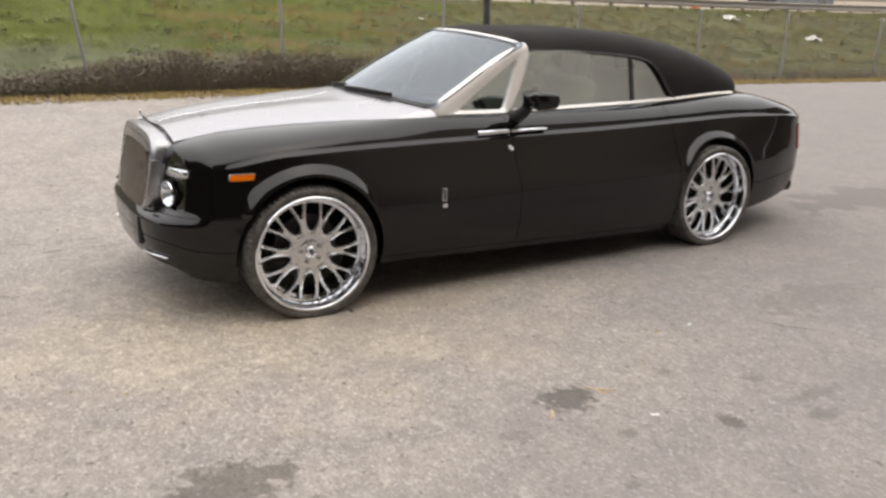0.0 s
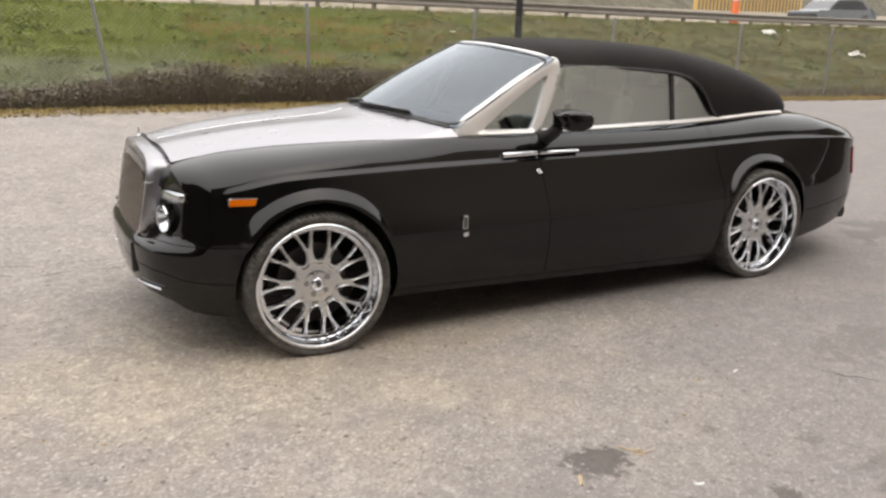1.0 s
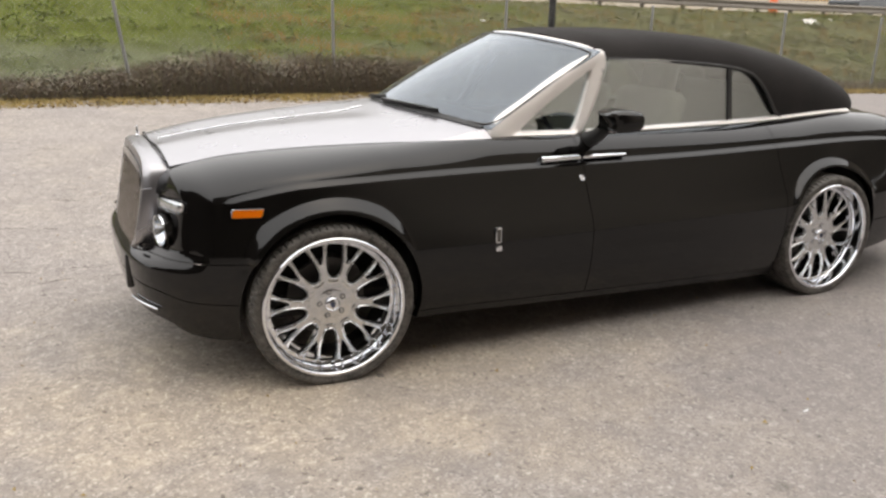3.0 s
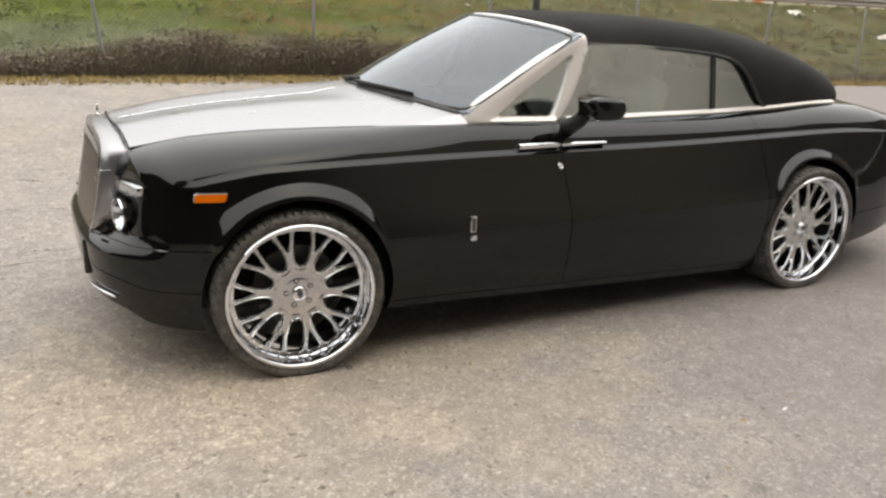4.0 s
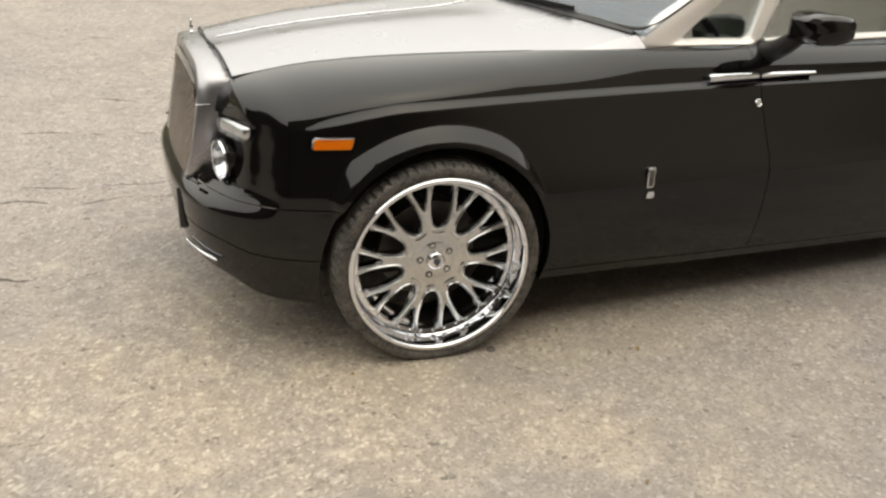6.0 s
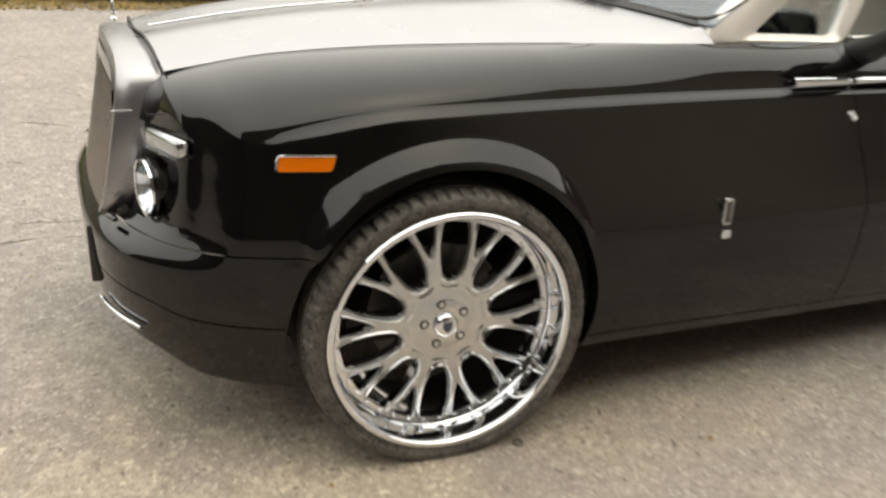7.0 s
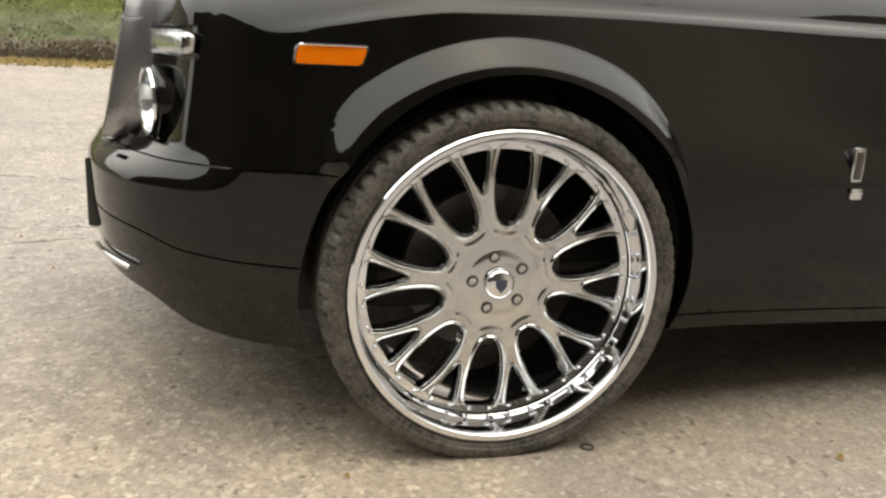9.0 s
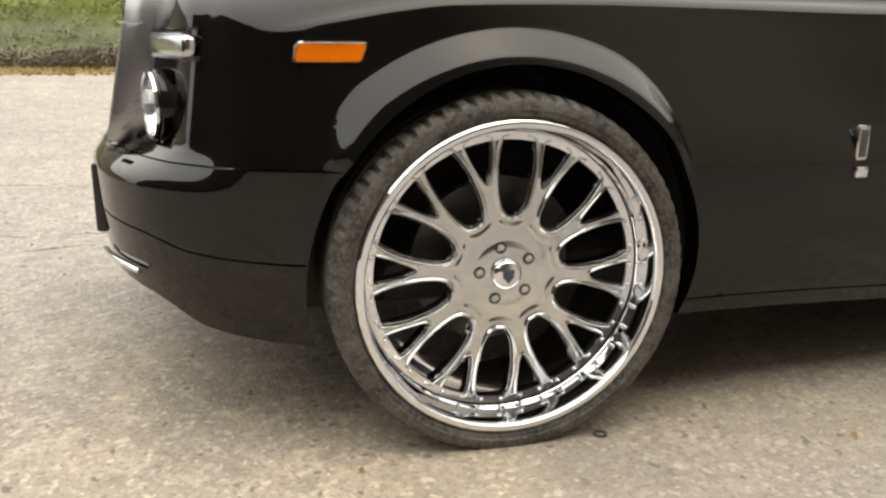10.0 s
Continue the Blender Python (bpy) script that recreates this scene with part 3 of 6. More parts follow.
def flank_points(side):
    n = len(HALF)
    x = HALF[:, 0]
    top, low = crest_z(x), sill_z(x)
    za = low[:, None] + (SEAM - low)[:, None] * np.linspace(0, 1, NA + 1)[None]
    zb = SEAM + (top - SEAM)[:, None] * (np.linspace(0, 1, NB + 1)[1:] ** 0.85)[None]
    z = np.concatenate([za, zb], 1)
    o = side_offset(np.broadcast_to(x[:, None], z.shape), z, np.broadcast_to(top[:, None], z.shape))
    px = x[:, None] - OUT[:, :1] * o
    py = HALF[:, 1:] - OUT[:, 1:] * o
    for cx in (0.0, WHEELBASE):
        py = py + flare(px, z, cx)
    P = np.stack([px, py, z], 2)
    Q, E = P[:, -1], edge_line(x)
    up = np.maximum(E[:, 2] - Q[:, 2], 0.02)
    # above the crease the shoulder stands steep again, then rounds over to the bonnet or the waist rail
    inward = Q[:, 1] - E[:, 1]
    crown = np.clip(inward / up - 0.95, 0, 1)[:, None]
    step = np.stack([E[:, 0] - Q[:, 0], -inward, up], 1)
    c1 = Q + step * (np.array([0.33, 0.16, 0.40]) * (1 - crown) + np.array([0.2, 0.078, 0.55]) * crown)
    c2 = Q + step * (np.array([0.66, 0.48, 0.84]) * (1 - crown) + np.array([0.6, 0.42, 0.97]) * crown)
    t = np.linspace(0, 1, NT + 1)[1:][None, :, None]
    T = (1 - t) ** 3 * Q[:, None] + 3 * t * (1 - t) ** 2 * c1[:, None] + 3 * t * t * (1 - t) * c2[:, None] + t ** 3 * E[:, None]
    P = np.concatenate([P, T], 1)
    P[:, :, 1] *= side
    return P


def panel_name(i, j, x, y, z):
    """Which body panel a patch of the flank belongs to; None for openings."""
    if j >= NA and HALF[i, 1] < 0.435 and HALF[i, 0] < 0:
        return None
    if NA + 3 <= j < NA + NB - 2 and HALF[i, 0] < 0:
        if HALF[i, 1] < 0.765:
            return None
    if HALF[i, 0] < 0.0 and j < NA:
        return "front_bumper" if j >= 13 else "lower_valance"
    if HALF[i, 0] < 1.385:
        return "sill" if j < 3 and x > 0.4 else "front_wing"
    if HALF[i, 0] < 2.80:
        return "sill" if j < 3 else "door"
    if HALF[i, 0] > 3.3 and j < 15:
        return "rear_bumper"
    return "rear_wing"


def flank(side):
    P = flank_points(side)
    nu, nv = P.shape[:2]
    du, dv = np.gradient(P, axis=0), np.gradient(P, axis=1)
    N = np.cross(du, dv)
    N /= np.maximum(np.linalg.norm(N, axis=2, keepdims=True), 1e-9)
    N *= np.sign(N[nu // 2, nv // 3, 1] * side)
    state = np.ones((nu, nv), int)  # 1 outside an arch, 0 on its edge, -1 inside
    for cx in (0.0, WHEELBASE):
        r = np.where(np.abs(P[:, :, 1]) > 0.5, arch_r(P[:, :, 0] - cx, P[:, :, 2] - ARCH_Z), 9.0)
        far = r - ARCH_R
        on = np.zeros((nu, nv), bool)
        for a, b in (((slice(None, -1), slice(None)), (slice(1, None), slice(None))), ((slice(None), slice(None, -1)), (slice(None), slice(1, None)))):
            cross = (far[a] > 0) != (far[b] > 0)
            first = np.abs(far[a]) < np.abs(far[b])
            on[a] |= cross & first
            on[b] |= cross & ~first
        k = np.where(on, ARCH_R / np.maximum(r, 1e-3), 1)
        P[:, :, 0] = cx + (P[:, :, 0] - cx) * k
        P[:, :, 2] = ARCH_Z + (P[:, :, 2] - ARCH_Z) * k
        state[(far < 0) & ~on] = -1
        state[on] = 0
    inner = state == 0
    groups = {}
    for i in range(nu - 1):
        for j in range(nv - 1):
            c = [(i, j), (i + 1, j), (i + 1, j + 1), (i, j + 1)]
            kinds = [state[a] for a in c]
            if max(kinds) <= 0:
                continue
            if min(kinds) < 0:
                c = [a for a, q in zip(c, kinds) if q >= 0]
                if len(c) < 3:
                    continue
            m = sum(P[a] for a in c) / len(c)
            nm = panel_name(i, j, *m)
            if nm:
                groups.setdefault(nm, []).append(c if side < 0 else c[::-1])
    words = {"front_wing": "gloss black front wing with flared wheel arch", "door": "gloss black long door", "rear_wing": "gloss black rear wing", "front_bumper": "gloss black wraparound bumper"}
    for nm, faces in groups.items():
        index, vs, fs, near, use = {}, [], [], {}, {}
        for c in faces:
            mid = sum(P[a] for a in c) / len(c)
            for a in c:
                if a not in index:
                    index[a] = len(vs)
                    vs.append(P[a].copy())
                near.setdefault(a, []).append(mid)
            f = tuple(index[a] for a in c)
            fs.append(f)
            for a, b in zip(f, f[1:] + f[:1]):
                use[(a, b)] = use.get((a, b), 0) + 1
        rim = [(a, b) for a, b in use if (b, a) not in use]
        back = {v: k for k, v in index.items()}
        inset = {}
        for a in {q for e in rim for q in e}:
            k = back[a]
            d = sum(near[k]) / len(near[k]) - P[k]
            d /= max(np.linalg.norm(d), 1e-9)
            if not inner[k]:
                vs[a] = vs[a] + d * 0.0022
            inset[a] = len(vs)
            vs.append(vs[a] - (np.array([0, side * 0.05, 0]) if inner[k] else N[k] * 0.022))
        for a, b in rim:
            fs.append((b, a, inset[a], inset[b]))
        part(nm, (vs, fs), BLACK, car, words.get(nm, ""), sharp=50)


for s in (-1, 1):
    flank(s)


def bonnet_point(t, us):
    """A point of the bonnet: t across from side to side, us from nose to windscreen. A soft ridge runs along the middle."""
    us = np.asarray(us, float)
    front, end = -0.642 + 0.022 * t * t, 0.575 + 0.29 * t * t + 0.045 * t ** 4
    x = front + (end - front) * us
    e = edge_line(x)
    zc = curve_at([-0.72, -0.618, -0.24, 0.175, 0.562, 0.95], [1.040, 1.060, 1.116, 1.152, 1.180, 1.200], x)
    f = abs(t) ** 4.2
    swell = 0.013 * math.sin(math.pi * min(abs(t) / 1.0, 1.0)) ** 2 * np.sin(np.pi * np.clip(us * 0.9 + 0.1, 0, 1)) ** 0.5
    p = np.stack([x, e[..., 1] * t * 0.994, zc + (e[..., 2] + 0.001 - zc) * f + swell], -1)
    last = np.array([0.603 + 0.285 * t * t, 0.683 * t, 1.208 - 0.070 * t * t])
    e1 = edge_line(np.array(end))
    z1 = float(curve_at([0.175, 0.562, 0.95], [1.152, 1.180, 1.200], end))
    tail = np.array([end, e1[1] * t * 0.994, z1 + (e1[2] + 0.001 - z1) * f])
    return p + (last - tail) * smooth_step(0.80, 1.0, us)[..., None]


def bonnet():
    """Silver bonnet panel between the two wings, back to the foot of the windscreen."""
    ts = np.linspace(-1, 1, 61)
    us = np.linspace(0, 1, 70)
    rows = [bonnet_point(t, us) for t in ts]
    P = np.array(rows)[::-1]
    geo = thick(P, -0.016)
    n = np.cross(P[1, 0] - P[0, 0], P[0, 1] - P[0, 0])
    part("bonnet", geo if n[2] > 0 else thick(P[::-1], -0.016), SILVER, car, "satin silver bonnet with a raised centre line", sharp=40)
    seam = P[2:-2, 0] + np.array([-0.006, 0, 0.003])
    part("bonnet_seam", sweep(seam, oval(0.004, 0.004, 8)), GASKET, car)
    c = P[30]
    part("bonnet_strip", sweep(c[2:-6] + np.array([0, 0, 0.002]), slab(0.010, 0.008, 0.9), caps=True), CHROME, car, "thin bright centre strip")


bonnet()


def rear_deck():
    x = np.linspace(3.35, 4.70, 40)
    e = edge_line(x)
    t = np.linspace(-1, 1, 33)
    P = np.stack([np.broadcast_to(e[:, None, 0], (40, 33)), e[:, None, 1] * t[None], e[:, None, 2] + 0.035 * (1 - t[None] ** 2) * np.minimum(1, e[:, None, 1] / 0.4)], 2)
    part("boot_lid", thick(P, -0.015), BLACK, car, "gloss black boot lid", sharp=40)


rear_deck()


def cabin_y(x, z):
    """Half width of the cabin side, leaning inwards from the waist."""
    return float(np.interp(x, [0.8, 1.4, 2.5, 3.0, 3.5, 3.75], [0.70, 0.70, 0.66, 0.645, 0.61, 0.585])) - (z - 1.11) * 0.17


def rounded(corners, r=0.03, n=5):
    """A closed outline with rounded corners."""
    p = np.asarray(corners, float)
    out = []
    for a, b, c in zip(np.roll(p, 1, 0), p, np.roll(p, -1, 0)):
        u, w = (a - b) / np.linalg.norm(a - b), (c - b) / np.linalg.norm(c - b)
        k = min(r, 0.45 * np.linalg.norm(a - b), 0.45 * np.linalg.norm(c - b))
        for t in np.linspace(0, 1, n):
            out.append((1 - t) ** 2 * (b + u * k) + 2 * t * (1 - t) * b + t * t * (b + w * k))
    return out


def ring_plate(outer, inner, y_of, depth, side, n=26):
    """A triangular frame: three sides, each resampled alike on its outer and inner outline."""
    def loop(tri):
        pts = []
        for pa, pb in zip(tri, tri[1:] + tri[:1]):
            pts += list(spline(pa + [pb[0]], n)[:-1])
        return np.array(pts)
    o, q = loop(outer), loop(inner)
    for arr in (o, q):
        for _ in range(3):
            arr[:] = 0.5 * arr + 0.25 * (np.roll(arr, 1, 0) + np.roll(arr, -1, 0))
    mid = 0.5 * (o + q)

    def lay(p, d):
        return np.array([(x, side * (y_of(x, z) + d), z) for x, z in p])
    P = np.stack([lay(o, -depth), lay(o * 0.985 + mid * 0.015, -0.012), lay(o * 0.9 + mid * 0.1, 0.0), lay(o * 0.5 + mid * 0.5, 0.010), lay(mid, 0.013), lay(q * 0.9 + mid * 0.1, 0.0), lay(q, -0.012), lay(q, -depth)], 1)
    return grid(P, close_u=True, flip=side > 0)


TRI_OUT = [[(0.880, 1.088), (1.15, 1.083)], [(1.462, 1.076), (1.535, 1.18), (1.604, 1.30), (1.665, 1.43)], [(1.645, 1.543), (1.424, 1.450), (1.126, 1.286), (0.905, 1.150)]]
TRI_IN = [[(1.085, 1.121), (1.25, 1.117)], [(1.425, 1.112), (1.475, 1.22), (1.525, 1.34)], [(1.560, 1.428), (1.42, 1.345), (1.24, 1.23)]]
for s in (-1, 1):
    part("quarter_light_frame", ring_plate(TRI_OUT, TRI_IN, cabin_y, 0.05, s), FRAME, car, "bright silver windscreen pillar", sharp=40)
    part("quarter_light", plate([p for k in TRI_IN for p in k], lambda x, z: cabin_y(x, z) - 0.02, 0.005, s), GLASS, car, "small triangular window", sharp=0)


def screen_curve(t):
    t = np.asarray(t, float)
    base = np.stack([0.615 + 0.285 * t * t, 0.683 * t, 1.212 - 0.070 * t * t], -1)
    top = np.stack([1.375 + 0.225 * t ** 2, 0.622 * t, 1.590 - 0.070 * np.abs(t) ** 2.2], -1)
    return base, top


def windscreen():
    t = np.linspace(-1.025, 1.025, 41)
    b, e = screen_curve(t)
    r = np.linspace(0, 1, 22)[None, :, None]
    P = b[:, None] * (1 - r) + e[:, None] * r
    P = P + np.array([-0.010, 0, 0.014])[None, None] * (np.sin(np.pi * r)) * (1 - 0.6 * (t ** 2)[:, None, None])
    part("windscreen", thick(P, -0.005), SCREEN, car, "curved windscreen mirroring the pale sky", sharp=30)
    ends = np.array([(1.640, 0.612, 1.492)])
    rail = spline(np.concatenate([ends * np.array([1, -1, 1]), e[2:-2:3] + np.array([0.016, 0, -0.012]), ends]), 70)
    part("windscreen_header", sweep(rail, slab(0.060, 0.028, 0.85, 4), up=(-0.38, 0, 0.9), scale=np.interp(np.arange(70), [0, 7, 62, 69], [0.6, 1, 1, 0.6])), FRAME, car, "satin silver header rail over the windscreen", sharp=50)

    def at(u, v, lift):
        """A point on the glass: u across, v up, raised by lift."""
        i, j = 20 + 20 * u, 21 * v
        a0, c0 = int(np.clip(i, 0, 39)), int(min(j, 20))
        fa, fc = i - a0, j - c0
        q = (P[a0, c0] * (1 - fa) + P[a0 + 1, c0] * fa) * (1 - fc) + (P[a0, c0 + 1] * (1 - fa) + P[a0 + 1, c0 + 1] * fa) * fc
        return q + np.array([-0.55, 0, 0.8]) * lift
    rim = spline([at(u, v, 0.001) for u, v in ((0.985, 0.0), (0.992, 0.25), (0.992, 0.5), (0.992, 0.75), (0.985, 1.0))], 40)
    part("screen_frame", sweep(rim, slab(0.018, 0.016, 0.8, 3), up=(-0.55, 0, 0.8)), FRAME, car, "bright silver edge of the windscreen", sharp=50)
    part("screen_weatherstrip", sweep(rim + np.array([-0.006, 0.010, 0.004]), oval(0.005, 0.005, 8), up=(-0.55, 0, 0.8)), GASKET, car, sharp=50)
    loop = []
    for u, v in ((0.0, 0.016), (0.5, 0.016), (0.88, 0.018), (0.955, 0.035), (0.986, 0.10), (0.990, 0.5), (0.986, 0.86), (0.972, 0.940), (0.92, 0.962), (0.5, 0.968), (0.0, 0.968)):
        loop.append((u, v))
    loop = loop + [(-u, v) for u, v in loop[-2:0:-1]] + [loop[0]]
    seal = spline([at(u, v, 0.005) for u, v in loop], 240)
    part("screen_seal", sweep(seal, slab(0.014, 0.008, 0.8), up=(-0.55, 0, 0.8), caps=False), GASKET, car, "thin black rubber seal round the windscreen", sharp=50)
    skirt = spline([at(u, -0.004, 0.004) for u in np.linspace(-0.95, 0.95, 15)], 90)
    part("windscreen_gasket", sweep(skirt, slab(0.024, 0.010, 0.8), up=(-0.55, 0, 0.8)), TRIM, car, sharp=50)
    inner = b[5:-5]
    cowl = np.stack([inner + np.array([-0.012, 0, -0.010]), inner + np.array([0.06, 0, -0.02])], 1)
    part("cowl_panel", thick(cowl, -0.01), TRIM, car, sharp=40)
    for k in (-1, 1):
        us = np.linspace(0.70, 1.0, 24)
        head = bonnet_point(k * 1.0, us) + np.array([0, 0, 0.0005])
        x = -0.620 + (0.910 + 0.620) * us
        foot = edge_line(x) * np.array([1, k, 1])
        w = np.linspace(0, 1, 5)[None, :, None]
        S = foot[:, None] * (1 - w) + head[:, None] * w
        part("scuttle", thick(S, 0.005 * k), SILVER, car, "satin silver corner between bonnet and pillar", sharp=40)
    for t0, t1, lift in ((0.34, 0.0, 0.018), (-0.05, -0.64, 0.018)):
        ts = np.linspace(t0, t1, 14)
        bb, ee = screen_curve(ts)
        f = np.linspace(0.0, 0.035, 14)[:, None]
        arm = bb * (1 - f) + ee * f + np.array([-0.016, 0, lift])
        wiper = part("wiper", sweep(arm, slab(0.022, 0.014, 0.6), scale=np.linspace(1.3, 0.8, 14)), TRIM, car, "black wiper arm")
        part("wiper_blade", sweep(arm + np.array([0.004, 0, -0.010]), slab(0.008, 0.014, 0.3)), GASKET, wiper)
    mirror = moved(box(0, 0, 0, 0.03, 0.22, 0.065, 0.02), pose(1.36, 0, 1.50, 0, 12, 0))
    part("interior_mirror", mirror, TRIM, car)


windscreen()


def soft_top():
    """Cloth roof: rounded-box ribs from waist to crown, cut away along the side windows."""
    n, m = 130, 34
    s = np.linspace(0, 1, n)
    knots = [0, 0.13, 0.33, 0.42, 0.52, 0.70, 0.82, 0.91, 1.0]
    xa = curve_at(knots, [1.69, 2.06, 2.62, 2.80, 3.00, 3.45, 3.74, 3.95, 4.07], s)
    ya = curve_at(knots, [0.690, 0.680, 0.663, 0.657, 0.648, 0.620, 0.565, 0.36, 0.0], s)
    za = curve_at(knots, [1.108, 1.108, 1.110, 1.112, 1.116, 1.128, 1.135, 1.128, 1.115], s)
    xb = curve_at(knots, [1.42, 1.96, 2.58, 2.78, 2.98, 3.42, 3.70, 3.90, 4.07], s)
    zb = curve_at([1.40, 1.7, 2.1, 2.6, 3.0, 3.4, 3.7, 3.9, 4.07], [1.598, 1.620, 1.622, 1.592, 1.543, 1.462, 1.366, 1.240, 1.115], xb)
    power = curve_at([0, 0.35, 0.55, 0.75, 0.9, 1.0], [3.5, 3.8, 3.2, 2.5, 2.1, 2.0], s)
    rows = []
    for k in range(n):
        a = np.linspace(0, math.pi / 2, 400)
        q = 2 / power[k]
        f = np.sin(a) ** q
        y, z = ya[k] * np.cos(a).clip(0) ** q, za[k] + (zb[k] - za[k]) * f
        x = xb[k] + (xa[k] - xb[k]) * (y / max(ya[k], 1e-6)) ** 2
        cut = np.interp(x, [1.4, 1.655, 2.0, 2.3, 2.55, 2.67, 2.75, 2.81, 2.86, 2.985, 3.0], [1.482, 1.478, 1.467, 1.450, 1.428, 1.408, 1.378, 1.335, 1.275, 1.115, 1.0])
        first = int(np.argmax(z >= cut))
        p = np.stack([x, y, z], 1)[first:]
        d = np.concatenate([[0], np.cumsum(np.linalg.norm(np.diff(p, axis=0), axis=1))])
        u = np.linspace(0, d[-1], m)
        rows.append(np.stack([np.interp(u, d, p[:, i]) for i in range(3)], 1))
    H = np.array(rows)
    P = np.concatenate([H * np.array([1, -1, 1]), H[:, -2::-1]], 1)
    geo = thick(P, 0.014)
    v = np.cross(P[41, 30] - P[40, 30], P[40, 31] - P[40, 30])
    part("soft_top", geo if v[2] < 0 else thick(P, -0.014), CLOTH, car, "closed black cloth roof", sharp=60)
    for k in (-1, 1):
        lip = spline(H[:72:4, 0] * np.array([1, k, 1]), 80)
        part("roof_seal", sweep(lip + np.array([0, 0, -0.004]), oval(0.010, 0.010, 8)), GASKET, car)


soft_top()

for s in (-1, 1):
    door_pane = [(1.45, 1.09), (1.66, 1.475), (2.0, 1.475), (2.545, 1.435), (2.575, 1.10)]
    rear_pane = [(2.60, 1.10), (2.572, 1.442), (2.70, 1.425), (2.775, 1.395), (2.885, 1.275), (2.998, 1.112)]
    part("door_window", plate(door_pane, lambda x, z: cabin_y(x, z) + 0.09 * (z - 1.11) - 0.012, 0.005, s), GLASS, car, "raised side window with cream interior behind", sharp=0)
    part("rear_side_window", plate(rear_pane, lambda x, z: cabin_y(x, z) + 0.09 * (z - 1.11) - 0.012, 0.005, s), GLASS, car, sharp=0)
    part("window_divider", plate([(2.572, 1.10), (2.544, 1.437), (2.574, 1.433), (2.603, 1.10)], lambda x, z: cabin_y(x, z) + 0.09 * (z - 1.11) - 0.004, 0.012, s), GASKET, car, sharp=0)
    xs = np.linspace(1.50, 3.72, 80)
    rail = edge_line(xs) * np.array([1, s, 1]) + np.array([0, -s * 0.004, 0.006])
    part("waist_rail", sweep(rail, slab(0.036, 0.016, 0.7), up=(0, s * 0.55, 1)), FRAME, car, "satin silver waist rail", sharp=50)


# grille, lamps and bumper pieces
def grille():
    half = spline([(0, 1.060), (0.22, 1.050), (0.34, 1.030), (0.405, 0.985), (0.432, 0.90), (0.437, 0.75), (0.425, 0.65), (0.38, 0.607), (0.18, 0.594), (0, 0.592)], 46)
    loop = np.concatenate([half, (half * np.array([-1, 1]))[-2:0:-1]])
    cen = np.array([0, 0.84])

    def lay(p, x):
        return np.stack([x - 0.825 + (p[:, 1] - 0.6) * 0.20 + 0.12 * p[:, 0] ** 2, p[:, 0], p[:, 1]], 1)
    small = np.array([0, 0.82]) + (loop - cen) * np.array([0.885, 0.86])
    P = np.stack([np.stack([np.full(len(loop), -0.652) + 0.11 * (np.abs(loop[:, 0]) / 0.44) ** 2 * (loop[:, 1] > 0.95), loop[:, 0], loop[:, 1] - 0.006 * (loop[:, 1] > 1.0)], 1), lay(loop, 0.04), lay(cen + (loop - cen) * 0.99, 0.012), lay(cen + (loop - cen) * 0.965, 0.0), lay(small * 1.0, 0.004), lay(small, 0.05)], 1)
    shell = part("grille_shell", grid(P, close_u=True, flip=True), SILVER, car, "upright satin silver radiator shell", sharp=40)
    inner = np.array([0, 0.82]) + (loop - cen) * np.array([0.90, 0.875])
    v = lay(inner, 0.055)
    part("grille_back", ([tuple(p) for p in v], [tuple(range(len(v)))[::-1]]), DARK, shell, sharp=0)
    ys = np.linspace(-0.36, 0.36, 27)
    for y in ys:
        hi = float(np.interp(abs(y), small[:23, 0], small[:23, 1]))
        lo = 0.622
        z = np.linspace(lo, hi, 5)
        g = sweep(np.stack([0.016 - 0.825 + (z - 0.6) * 0.20 + 0.12 * y * y, np.full(5, y), z], 1), slab(0.007, 0.024, 0.6), up=(-1, 0, 0.2))
        part("grille_bar", g, GRILLE, shell, sharp=40)
    # Black band added in place of the dark reflection along the opening's top.
    hy = np.linspace(-0.37, 0.37, 31)
    hi = np.interp(np.abs(hy), small[:23, 0], small[:23, 1])
    H = np.stack([lay(np.stack([hy, hi - d], 1), x) for d, x in ((-0.004, 0.004), (0.02, 0.008), (0.045, 0.011), (0.062, 0.018))], 1)
    part("grille_dark_band", thick(H, 0.006), BLACK, shell, "black band standing in for a dark reflection above the grille bars", sharp=40)
    orn = revolve([(0.0, 0.07), (0.006, 0.066), (0.010, 0.055), (0.008, 0.045), (0.017, 0.03), (0.011, 0.015), (0.02, 0.006), (0.022, 0.0)], 20)
    part("bonnet_ornament", moved(orn, pose(-0.700, 0, 1.080, -90, 0, 0) @ Matrix.Diagonal((0.5, 0.8, 0.5, 1))), CHROME, car, "small chrome bonnet ornament")


grille()


